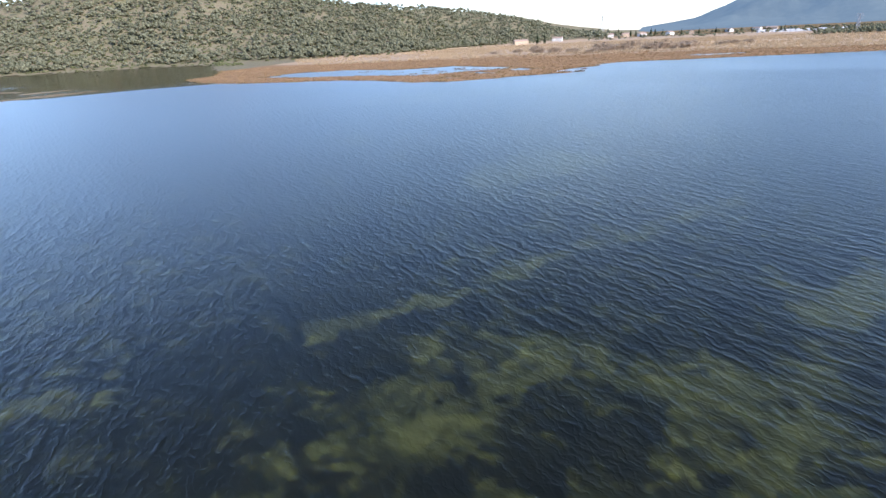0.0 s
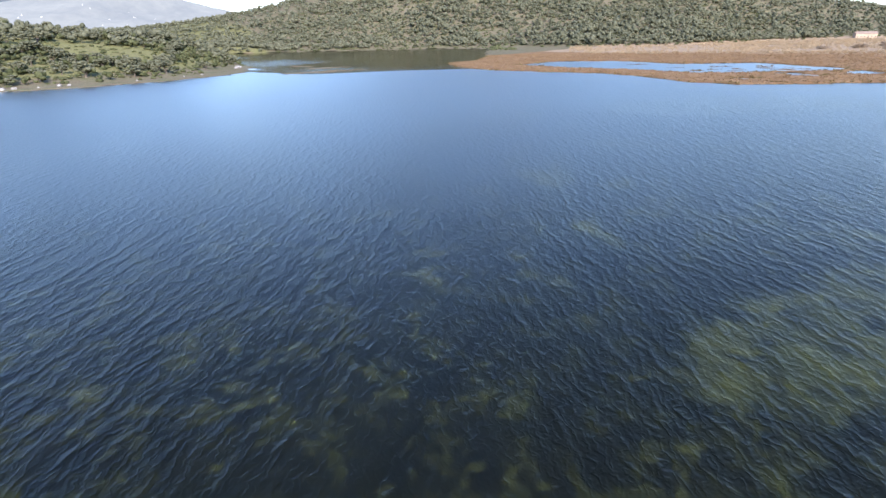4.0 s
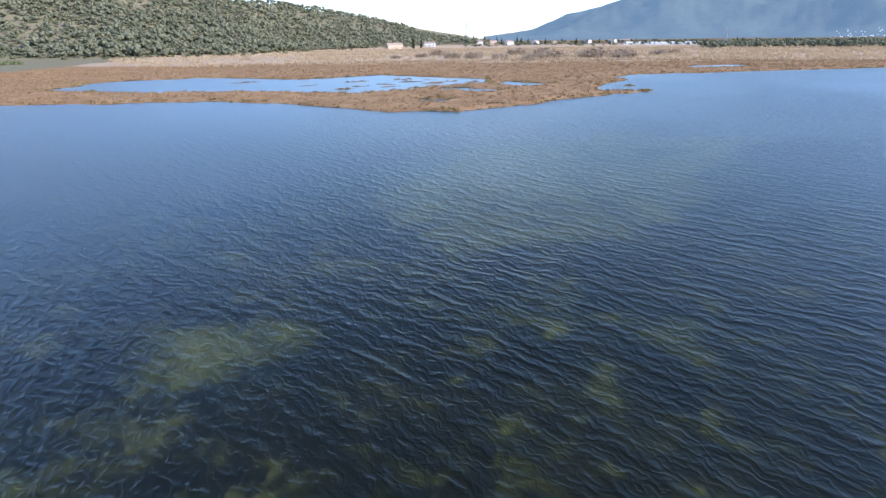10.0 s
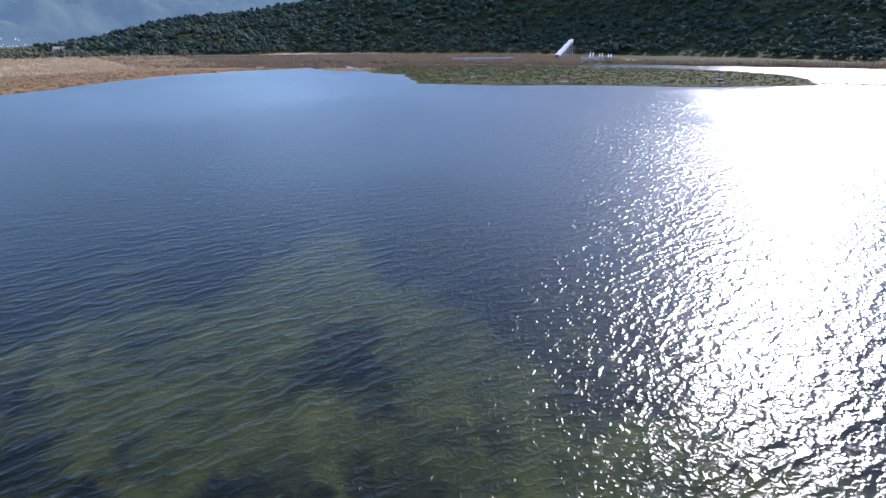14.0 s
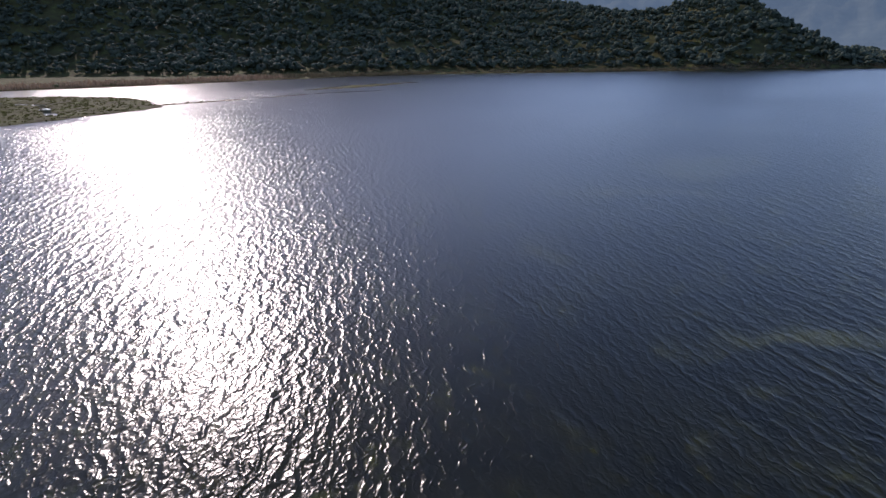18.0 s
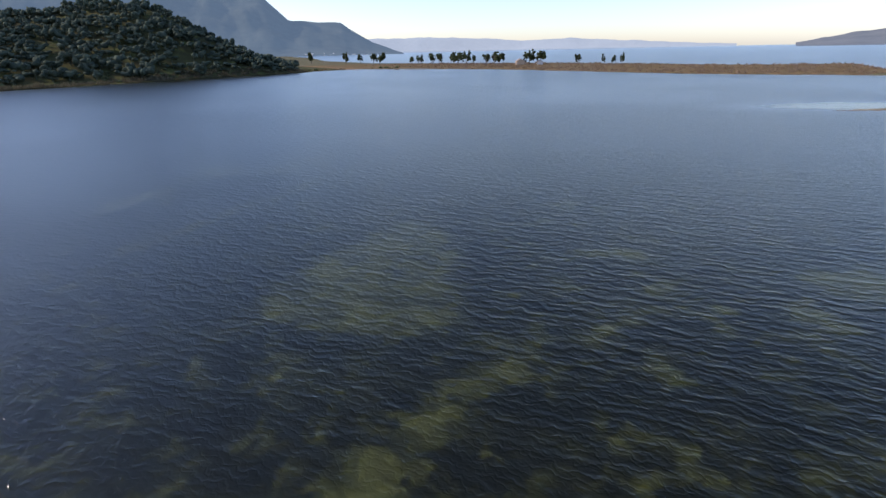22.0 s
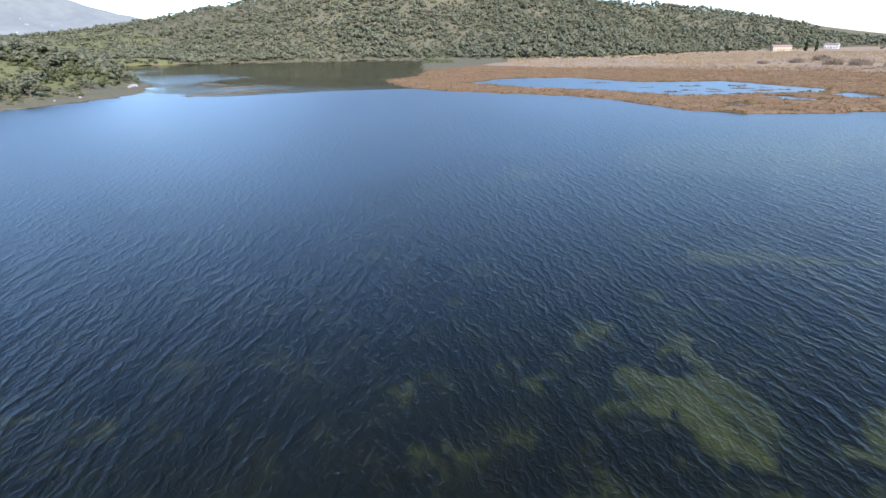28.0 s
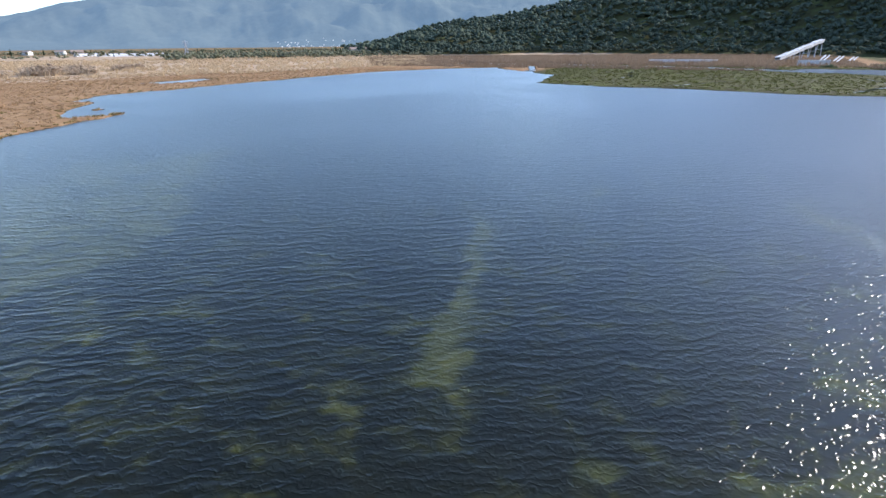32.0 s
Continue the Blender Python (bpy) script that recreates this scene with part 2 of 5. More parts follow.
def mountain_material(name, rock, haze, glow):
    """Far range behind miles of lit air: rock and scrub, its haze painted on as an even emission."""
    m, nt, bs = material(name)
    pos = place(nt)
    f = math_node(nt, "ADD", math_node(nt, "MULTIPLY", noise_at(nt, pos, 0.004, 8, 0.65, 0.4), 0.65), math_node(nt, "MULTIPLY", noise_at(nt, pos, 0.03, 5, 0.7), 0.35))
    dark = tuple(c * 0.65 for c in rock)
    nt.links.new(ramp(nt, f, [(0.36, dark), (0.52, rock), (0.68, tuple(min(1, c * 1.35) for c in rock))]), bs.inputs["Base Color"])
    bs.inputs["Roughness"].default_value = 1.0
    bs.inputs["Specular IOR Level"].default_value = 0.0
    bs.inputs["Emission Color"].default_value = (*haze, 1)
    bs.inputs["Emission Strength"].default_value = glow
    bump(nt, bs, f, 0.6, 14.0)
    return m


WATER = water_material()
GROUND = ground_material()
# last two values: colour and strength of the haze emitted by the rock
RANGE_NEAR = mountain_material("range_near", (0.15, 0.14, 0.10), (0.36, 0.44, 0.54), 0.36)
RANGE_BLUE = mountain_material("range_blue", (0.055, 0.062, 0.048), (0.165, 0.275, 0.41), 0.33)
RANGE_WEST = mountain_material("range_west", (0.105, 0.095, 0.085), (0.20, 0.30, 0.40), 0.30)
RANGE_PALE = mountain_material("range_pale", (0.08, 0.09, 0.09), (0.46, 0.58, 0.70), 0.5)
OLIVE = foliage("olive_leaves", (0.105, 0.114, 0.068), (0.27, 0.272, 0.175), 0.42)
SCRUB = foliage("scrub_leaves", (0.062, 0.074, 0.034), (0.19, 0.20, 0.095), 0.35)
HILLWOOD = foliage("hill_wood_leaves", (0.055, 0.072, 0.052), (0.125, 0.150, 0.100), 0.3)
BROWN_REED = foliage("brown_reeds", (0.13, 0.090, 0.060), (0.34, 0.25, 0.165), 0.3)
# the shore reeds again, darkened and greyed to stand for shade
SHADED_REED = foliage("shaded_reeds", (0.06, 0.052, 0.032), (0.17, 0.145, 0.085), 0.25)
TURF = foliage("flat_turf", (0.05, 0.045, 0.016), (0.15, 0.155, 0.045), 0.2)
GUM = foliage("gum_leaves", (0.02, 0.03, 0.012), (0.085, 0.10, 0.045), 0.2)
CYPRESS = foliage("cypress_leaves", (0.012, 0.02, 0.010), (0.04, 0.055, 0.025), 0.05)
MARSH = foliage("marsh_tufts", (0.15, 0.09, 0.045), (0.50, 0.34, 0.19), 0.3)
EDGE = foliage("marsh_edge_tufts", (0.11, 0.080, 0.034), (0.36, 0.27, 0.120), 0.3)
REED = foliage("dry_reeds", (0.33, 0.235, 0.135), (0.56, 0.425, 0.26), 0.4)
TAMARISK = foliage("bare_tamarisk", (0.26, 0.195, 0.135), (0.46, 0.36, 0.25), 0.45)
BARK = simple("bark", (0.06, 0.045, 0.03), (0.19, 0.155, 0.115), 1.2, 0.9, relief=0.03)
PLASTER = simple("white_plaster", (0.62, 0.60, 0.55), (0.80, 0.78, 0.74), 0.4, 0.85)
OCHRE = simple("ochre_plaster", (0.45, 0.33, 0.22), (0.62, 0.48, 0.34), 0.4, 0.85)
TILES = simple("clay_tiles", (0.27, 0.19, 0.14), (0.40, 0.30, 0.23), 0.6, 0.85)
DARK = simple("dark_opening", (0.02, 0.02, 0.02), (0.045, 0.04, 0.04), 1.0, 0.5)
SHEET = simple("white_sheeting", (0.42, 0.42, 0.40), (0.62, 0.62, 0.60), 0.3, 0.5)
STEEL = simple("galvanised_steel", (0.30, 0.31, 0.33), (0.48, 0.49, 0.50), 0.8, 0.45, 0.7)
ROCK = simple("pale_rock", (0.24, 0.22, 0.19), (0.50, 0.47, 0.42), 0.9, 0.9, relief=0.2)


# ---- mesh helpers ----
def mesh_from(name, verts, faces, mat):
    me = bpy.data.meshes.new(name)
    if isinstance(verts, np.ndarray) and isinstance(faces, np.ndarray):
        n, k = faces.shape
        me.vertices.add(len(verts))
        me.vertices.foreach_set("co", verts.astype(np.float32).ravel())
        me.loops.add(n * k)
        me.loops.foreach_set("vertex_index", faces.astype(np.int32).ravel())
        me.polygons.add(n)
        me.polygons.foreach_set("loop_start", np.arange(0, n * k, k, dtype=np.int32))
        me.update(calc_edges=True)
        me.validate()
    else:
        me.from_pydata(verts, [], faces)
        me.update()
    if mat:
        me.materials.append(mat)
    return me


def part(name, bm, mat, parent, label=""):
    me = bpy.data.meshes.new(name)
    bm.to_mesh(me)
    bm.free()
    me.materials.append(mat)
    ob = new(name, me)
    ob.parent = parent
    if label:
        tagged(ob, label)
    return ob


def fractal(x, y, scale, seed, octaves=4):
    """Smooth value noise over numpy arrays, about -1 to 1."""
    out = np.zeros_like(x, dtype=float)
    amp, total = 1.0, 0.0
    for o in range(octaves):
        f = scale * 2 ** o
        u, v = x * f + seed * 17.3 + o * 5.1, y * f - seed * 9.7 + o * 3.3
        i, j = np.floor(u), np.floor(v)
        a, b = u - i, v - j
        a, b = a * a * (3 - 2 * a), b * b * (3 - 2 * b)
        def h(p, q):
            s = np.sin(p * 127.1 + q * 311.7 + seed * 74.7) * 43758.5453
            return s - np.floor(s)
        val = h(i, j) * (1 - a) * (1 - b) + h(i + 1, j) * a * (1 - b) + h(i, j + 1) * (1 - a) * b + h(i + 1, j + 1) * a * b
        out += amp * (2 * val - 1)
        total += amp
        amp *= 0.5
    return out / total


def smooth(x, a=0.0, b=1.0):
    u = np.clip((x - a) / (b - a), 0, 1)
    return u * u * (3 - 2 * u)


def signed(poly, x, y):
    """Distance to a closed outline, negative inside."""
    d = np.full(x.shape, 1e9)
    inside = np.zeros(x.shape, bool)
    n = len(poly)
    for k in range(n):
        (x0, y0), (x1, y1) = poly[k], poly[(k + 1) % n]
        ex, ey = x1 - x0, y1 - y0
        t = np.clip(((x - x0) * ex + (y - y0) * ey) / (ex * ex + ey * ey), 0, 1)
        d = np.minimum(d, np.hypot(x - x0 - t * ex, y - y0 - t * ey))
        if y0 != y1:
            cross = ((y0 > y) != (y1 > y)) & (x < (x1 - x0) * (y - y0) / (y1 - y0) + x0)
            inside ^= cross
    return np.where(inside, -d, d)


# ---- the plan: shores ----
PENINSULA_SHORE = [(-475, -66), (-382, 4), (-318, 30), (-270, 56), (-235, 80), (-212, 98), (-201, 118), (-194, 140), (-194, 164), (-200, 188), (-212, 210), (-236, 227)]
INLET_SHORE = [(-256, 243), (-330, 278), (-456, 338), (-545, 408), (-572, 440), (-500, 508), (-410, 560), (-372, 594), (-312, 590), (-284, 566)]
MARSH_SHORE = [(-230, 475), (-185, 400), (-156, 335), (-152, 300), (-132, 275), (-113, 260), (-90, 251), (-68, 247), (-46, 246), (-30, 236), (-17, 226), (-8, 216), (5, 214), (20, 221), (44, 231), (57, 236), (60, 241), (50, 245), (56, 258), (74, 278), (70, 284), (90, 299), (128, 300), (190, 301), (254, 298), (299, 278), (325, 252)]
EAST_SHORE = [(312, 243), (258, 188), (232, 184), (203, 178), (194, 150), (191, 115), (185, 88), (186, 60), (192, 42), (215, 28), (246, 22), (272, 26), (300, 46), (318, 70), (345, 82), (366, 74), (356, 30), (320, -25), (300, -70), (278, -118), (258, -168)]
SOUTH_SHORE = [(207, -216), (160, -236), (103, -266), (30, -312), (-59, -352), (-108, -392), (-140, -400), (-185, -346), (-215, -270), (-230, -190), (-240, -117), (-265, -57), (-287, -16), (-302, -24), (-345, -52), (-400, -90), (-440, -120), (-478, -100)]
LAGOON = PENINSULA_SHORE + INLET_SHORE + MARSH_SHORE + EAST_SHORE + SOUTH_SHORE
SEA = [(-440, -118), (-385, -160), (-375, -250), (-350, -380), (-290, -490), (-240, -610), (-260, -900), (-400, -1500), (-900, -4700), (-4700, -4700), (-4700, 700), (-1500, 500), (-800, 330), (-600, 220), (-520, 100), (-492, -40), (-478, -80)]
MAIN_POOL = [(-104, 292), (-100, 324), (-70, 338), (-32, 314), (-2, 329), (30, 296), (28, 278), (10, 270), (2, 259), (-14, 255), (-44, 270), (-74, 274)]
SIDE_POOLS = [[(36, 282), (44, 269), (35, 263), (28, 272)], [(18, 259), (25, 253), (20, 250), (13, 254)], [(2, 238), (8, 235), (5, 230), (0, 233)], [(130, 345), (166, 344), (160, 330), (136, 328)], [(10, 266), (18, 264), (15, 257), (7, 259)]]
MUD_BARS = [(-178, 205, -166, 240, 8), (-200, 236, -192, 256, 7), (-236, 258, -212, 252, 5), (-108, 35, -140, 52, 2.8), (-125, -380, -195, -318, 5), (184, -105, 200, -40, 8), (62, 254, 63.5, 256.5, 2.2), (200, 42, 188, 5, 2.2), (188, 5, 182, -20, 2.0), (182, -20, 165, -48, 1.6), (1.8, 267.4, 6.2, 270.2, 1.5), (7.9, 281.2, 14.1, 285.8, 2.2), (15.8, 289.5, 21.1, 287.7, 1.8), (-5.3, 284.0, -0.9, 280.3, 1.4), (-15.8, 295.0, -8.8, 298.7, 1.8), (0.0, 300.6, 7.0, 304.2, 1.6), (10.6, 297.8, 15.0, 295.0, 1.2), (-3.5, 261.9, -0.9, 264.7, 1.1), (21.1, 280.3, 26.4, 283.1, 1.6), (-29.9, 284.0, -24.6, 287.7, 1.2), (-52.8, 304.2, -44.0, 307.9, 1.5), (-6, 272, 0, 276, 1.3), (2, 290, 9, 292, 1.5), (8, 274, 12, 275, 1.2), (-14, 276, -9, 279, 1.1), (12, 280, 15, 283, 1.0), (4, 297, 7, 300, 1.0), (-20, 268, -14, 270, 1.1), (17, 276, 20, 278, 0.9)]
CHANNELS = [(268, 206, 352, 236, 2), (384, 306, 380, 205, 9), (376, 205, 362, 132, 9), (362, 132, 338, 84, 9), (318, 70, 338, 100, 5), (216, 172, 250, 150, 1.5), (250, 150, 300, 160, 1.2), (204, 128, 250, 100, 1.2), (198, 70, 240, 52, 1.3), (240, 52, 280, 58, 1.1)]
CALM_INLET = [(-205, 205), (-158, 203), (-136, 236), (-118, 250), (-100, 262), (-140, 310), (-215, 480), (-330, 640), (-640, 480), (-500, 330), (-250, 236)]
CENTRE = (0.0, 100.0)


def polar_hill(x, y, table, fall=0.35):
    """A hill laid out by bearing from the lagoon's middle: bearing, foot, crest, height."""
    t = np.array(sorted(table))
    r = np.hypot(x - CENTRE[0], y - CENTRE[1])
    az = np.degrees(np.arctan2(-(x - CENTRE[0]), y - CENTRE[1]))
    az = np.where(az < t[0, 0] - 20, az + 360, np.where(az > t[-1, 0] + 20, az - 360, az))
    foot, crest, high = (np.interp(az, t[:, 0], t[:, k]) for k in (1, 2, 3))
    high = np.where((az < t[0, 0]) | (az > t[-1, 0]), 0, high)
    u = np.clip((r - foot) / (crest - foot), 0, 1)
    w = np.clip((r - crest) / (crest * 0.9), 0, 1)
    body = 0.55 * u + 0.45 * smooth(u)
    rough = fractal(x, y, 0.006, 3) * 0.13 * high * np.minimum(u * 2, 1) * (1 - 0.6 * u) + fractal(x, y, 0.03, 5) * 0.02 * high * np.minimum(u * 4, 1)
    return high * body * (1 - fall * smooth(w)) + rough, u


OLIVE_HILL = [(82, 720, 1000, 18), (70, 720, 1050, 26), (62, 690, 1050, 40), (59, 685, 1050, 47), (55, 670, 1040, 60), (50, 640, 1010, 78), (46, 630, 1000, 90), (40, 630, 1000, 112), (31, 585, 960, 118), (21, 540, 900, 86), (14, 535, 890, 72), (10, 540, 900, 64), (6, 620, 1060, 70), (2, 700, 1200, 66), (-3, 800, 1250, 54), (-7, 900, 1300, 34), (-11, 980, 1350, 20), (-15, 1050, 1400, 0)]
PENINSULA = [(112, 400, 520, 0), (104, 385, 480, 3), (100, 285, 400, 9), (96, 245, 370, 14), (92, 220, 340, 18), (87, 214, 330, 21), (82, 212, 325, 22.5), (77, 213, 325, 19), (72, 218, 330, 17), (67, 240, 350, 17), (62, 290, 420, 16), (57, 380, 520, 8), (54, 500, 600, 0)]
DARK_HILL = [(-50, 820, 1150, 0), (-54, 810, 1120, 10), (-57, 800, 1080, 26), (-60, 780, 1080, 40), (-66, 760, 1100, 52), (-72, 720, 1080, 72), (-80, 690, 1060, 110), (-90, 650, 1050, 135), (-100, 600, 1000, 150), (-110, 540, 960, 150), (-120, 450, 900, 150), (-130, 425, 860, 150), (-140, 412, 800, 138), (-150, 408, 760, 105), (-158, 402, 690, 70), (-163, 402, 640, 56), (-167, 405, 600, 47), (-170, 408, 590, 49), (-173, 412, 570, 55), (-175.8, 416, 560, 56), (-178, 420, 550, 51), (-179.5, 424, 540, 42), (-181, 428, 530, 31), (-183, 434, 510, 20), (-185, 440, 490, 10), (-187, 450, 490, 4), (-190, 470, 520, 0)]
KNOLL = [(-54, 700, 860, 0), (-57, 690, 840, 16), (-61, 680, 830, 24), (-65, 670, 840, 18), (-69, 680, 860, 0)]


def shore_distance(x, y):
    s = np.minimum(signed(LAGOON, x, y), signed(SEA, x, y))
    pools = np.minimum.reduce([signed(MAIN_POOL, x, y)] + [signed(p, x, y) for p in SIDE_POOLS])
    near = 1 - smooth(np.abs(s), 25, 120)
    s = s + fractal(x, y, 0.12, 8, 3) * 2.2 * near + fractal(x, y, 0.035, 2, 2) * 2.5 * near
    pools = pools + fractal(x, y, 0.14, 4, 3) * 3.6
    s = np.minimum(s, np.where(pools < 12, pools, 9999))
    for x0, y0, x1, y1, half in CHANNELS:
        ex, ey = x1 - x0, y1 - y0
        t = np.clip(((x - x0) * ex + (y - y0) * ey) / (ex * ex + ey * ey), 0, 1)
        d = np.hypot(x - x0 - t * ex, y - y0 - t * ey)
        s = np.minimum(s, d - half + fractal(x, y, 0.1, 7, 2) * half * 0.8)
    for x0, y0, x1, y1, half in MUD_BARS:
        ex, ey = x1 - x0, y1 - y0
        t = np.clip(((x - x0) * ex + (y - y0) * ey) / (ex * ex + ey * ey), 0, 1)
        d = np.hypot(x - x0 - t * ex, y - y0 - t * ey)
        s = np.maximum(s, np.minimum(half * (1 - 0.6 * np.abs(2 * t - 1)) - d + fractal(x, y, 0.25, 6, 2) * half * 0.5, 0.55))
    return s


def terrain(x, y):
    s = shore_distance(x, y)
    land = np.minimum(0.10 * s, 0.06) + 0.34 * smooth(s, 0.2, 2.2)
    bed = -0.05 - 0.75 * smooth(-s, 0.0, 9.0) - 0.12 * fractal(x, y, 0.05, 9)
    z = np.where(s > 0, land, bed)
    ups = []
    for table in (OLIVE_HILL, PENINSULA, DARK_HILL, KNOLL):
        h, u = polar_hill(x, y, table, 0.75 if table is PENINSULA else 0.35)
        ups.append(np.maximum(h, 0))
    hills = np.maximum.reduce(ups)
    z = np.where(s > 0, z + np.minimum(hills, 0.42 * np.maximum(s - 1.0, 0)) + 0.12 * fractal(x, y, 0.06, 11) * smooth(s, 2, 8), z)
    return z, s, ups


def ground_height(x, y):
    return terrain(np.atleast_1d(np.asarray(x, float)), np.atleast_1d(np.asarray(y, float)))


# strips of pale algae on the dark bed: from, to, half width, strength
def algae_at(x, y, strips):
    out = np.zeros_like(x)
    wx, wy = x + fractal(x, y, 0.2, 21, 2) * 0.9 + fractal(x, y, 0.6, 23, 2) * 0.7, y + fractal(x, y, 0.2, 22, 2) * 0.9 + fractal(x, y, 0.6, 24, 2) * 0.7
    for x0, y0, x1, y1, half, power in strips:
        ex, ey = x1 - x0, y1 - y0
        t = np.clip(((wx - x0) * ex + (wy - y0) * ey) / (ex * ex + ey * ey + 1e-6), 0, 1)
        d = np.hypot(wx - x0 - t * ex, wy - y0 - t * ey) / half
        out = np.maximum(out, power * (1 - smooth(d, 0.1, 1.7)))
    return out

SOUTH_STRIPS = [(15.8, 27.8, 19.8, 31.8, 1.0, 0.62), (19.8, 31.8, 23.4, 33.4, 1.0, 0.62), (23.4, 33.4, 31.6, 40.8, 1.0, 0.62), (31.6, 40.8, 39.4, 46.5, 1.0, 0.62), (39.4, 46.5, 50.4, 54.4, 1.0, 0.62), (3.1, 19.7, 4.5, 21.4, 1.1, 0.55), (4.5, 21.4, 6.7, 22.2, 1.1, 0.55), (45.6, 37.6, 46.2, 34.5, 1.2, 0.5), (46.1, 31.2, 51.6, 35.8, 2.0, 0.6), (35.9, 45.8, 37.5, 45.1, 1.2, 0.55), (31.1, 57.7, 33.7, 55.8, 1.5, 0.4), (22.2, 39.6, 23.9, 40.2, 0.7, 0.4)]
WEST_PATCHES = [(1.3, 90.1, 3.5, 90.8, 1.4, 0.5), (3.2, 75.6, 3.3, 76.5, 0.7, 0.55), (7.3, 76.6, 8.5, 76.7, 0.8, 0.5), (10.8, 78.4, 12.1, 77.7, 0.9, 0.7), (10.2, 93.2, 12.1, 93.5, 1.2, 0.35), (-3.6, 72.4, -1.7, 72.1, 1.0, 0.4), (-23.7, 133.2, -18.7, 135.9, 2.2, 0.45), (-4.5, 115.2, -4.0, 114.9, 0.8, 0.6), (0.3, 112.8, 2.2, 113.1, 1.2, 0.85), (3.1, 117.5, 4.3, 117.1, 0.7, 0.5), (-16.6, 115.3, -16.3, 115.3, 0.7, 0.35), (-6.2, 128.3, -4.6, 127.5, 1.3, 0.3)]
LOOP_PATCHES = [(7.1, 61.8, 5.1, 63.2, 0.8, 0.55), (9.0, 60.6, 9.3, 60.6, 0.7, 0.55), (12.0, 66.3, 13.8, 67.4, 0.7, 0.55), (12.8, 63.7, 13.1, 63.7, 0.7, 0.5), (8.3, 74.8, 9.7, 77.3, 0.8, 0.5), (11.2, 77.3, 14.2, 75.4, 0.8, 0.75), (14.0, 81.2, 14.3, 81.2, 0.7, 0.7), (13.6, 83.4, 15.5, 84.3, 0.9, 0.8), (13.0, 88.6, 13.4, 89.4, 0.6, 0.65), (14.8, 90.1, 16.1, 90.6, 0.9, 0.6), (8.8, 93.1, 10.8, 92.3, 0.8, 0.55), (6.9, 90.3, 7.2, 90.3, 0.6, 0.5)]
LOOP_PATCHES_WEST = [(1.3, 88.3, 2.8, 88.8, 1.2, 0.55), (2.8, 88.8, 0.4, 92.2, 1.2, 0.55), (8.9, 91.4, 11.1, 92.1, 1.2, 0.5), (7.1, 90.6, 7.4, 90.6, 0.8, 0.45), (-5.6, 95.4, -1.0, 95.5, 0.8, 0.4), (-7.7, 59.4, -2.1, 61.6, 1.0, 0.35)]
GREEN_STRIP = [(-0.2, 111.4, 2.7, 113.8, 0.75, 0.62), (2.7, 113.8, 7.2, 114.4, 0.75, 0.62), (7.2, 114.4, 14.0, 116.7, 0.75, 0.62), (14.0, 116.7, 21.1, 120.6, 0.75, 0.62), (21.1, 120.6, 26.1, 122.5, 0.75, 0.62), (25.3, 122.2, 14.4, 117.0, 0.95, 0.6), (14.4, 117.0, 6.2, 115.1, 0.95, 0.6), (6.2, 115.1, 1.7, 113.6, 1.1, 0.8), (-1.3, 111.1, -1.0, 111.1, 0.5, 0.6), (-3.3, 109.3, -3.0, 109.3, 0.5, 0.55), (-2.8, 116.3, -2.5, 116.3, 0.8, 0.45), (-6.5, 133.9, -1.0, 132.6, 1.2, 0.28)]
GREEN_PATCHES = [(-1.4, 92.6, 2.5, 92.3, 1.2, 0.95), (-2.7, 90.1, -0.9, 90.4, 0.7, 0.7), (1.6, 89.5, 3.0, 89.1, 0.9, 0.95), (-1.4, 96.2, -1.1, 96.2, 0.7, 0.55), (-6.1, 95.6, -5.2, 94.0, 0.7, 0.45), (9.1, 94.5, 9.9, 93.6, 0.8, 0.6), (8.6, 98.5, 8.9, 98.5, 0.8, 0.45), (-15.0, 93.2, -14.7, 93.2, 0.6, 0.45), (-14.0, 101.8, -13.7, 101.8, 0.8, 0.35)]
GREEN_PATCHES_EAST = [(-1.9, 103.5, -1.8, 102.5, 0.7, 0.6), (0.4, 102.5, 0.7, 102.5, 0.6, 0.5), (0.0, 97.6, -0.1, 96.5, 0.8, 0.75), (2.0, 96.1, 2.3, 96.1, 0.6, 0.5), (1.2, 94.6, 3.7, 93.0, 0.9, 0.65), (3.7, 93.0, 3.6, 89.8, 1.0, 0.6), (-4.1, 96.8, -3.8, 96.8, 0.6, 0.7), (0.2, 92.0, 0.5, 92.0, 0.9, 0.6), (9.5, 91.8, 9.8, 91.8, 0.9, 0.45), (11.1, 103.6, 11.4, 103.6, 1.0, 0.4)]
EAST_PATCHES = [(24.7, 78.3, 24.3, 79.2, 0.8, 0.5), (24.1, 86.8, 20.2, 86.7, 0.8, 0.5), (21.9, 90.3, 22.8, 92.3, 0.8, 0.6), (16.7, 92.9, 17.0, 92.9, 0.8, 0.4), (15.5, 90.4, 15.5, 91.2, 0.7, 0.5), (13.0, 82.0, 15.4, 85.6, 1.0, 0.4), (36.7, 52.7, 37.5, 54.4, 1.3, 0.35), (45.6, 94.4, 35.5, 88.3, 2.2, 0.55), (35.5, 88.3, 26.0, 84.5, 2.2, 0.4), (43.8, 112.5, 38.8, 115.3, 1.2, 0.55), (37.6, 107.4, 36.4, 107.4, 1.0, 0.35), (18.5, 86.6, 15.0, 88.7, 1.2, 0.4)]
SOUTH_FIELD = [(14.5, 16.2), (18.1, 21.0), (19.5, 24.1), (22.5, 28.7), (27.1, 31.2), (31.6, 28.9), (36.1, 27.3), (40.8, 26.4), (46.7, 31.2), (51.6, 35.8), (40.5, 17.8)]
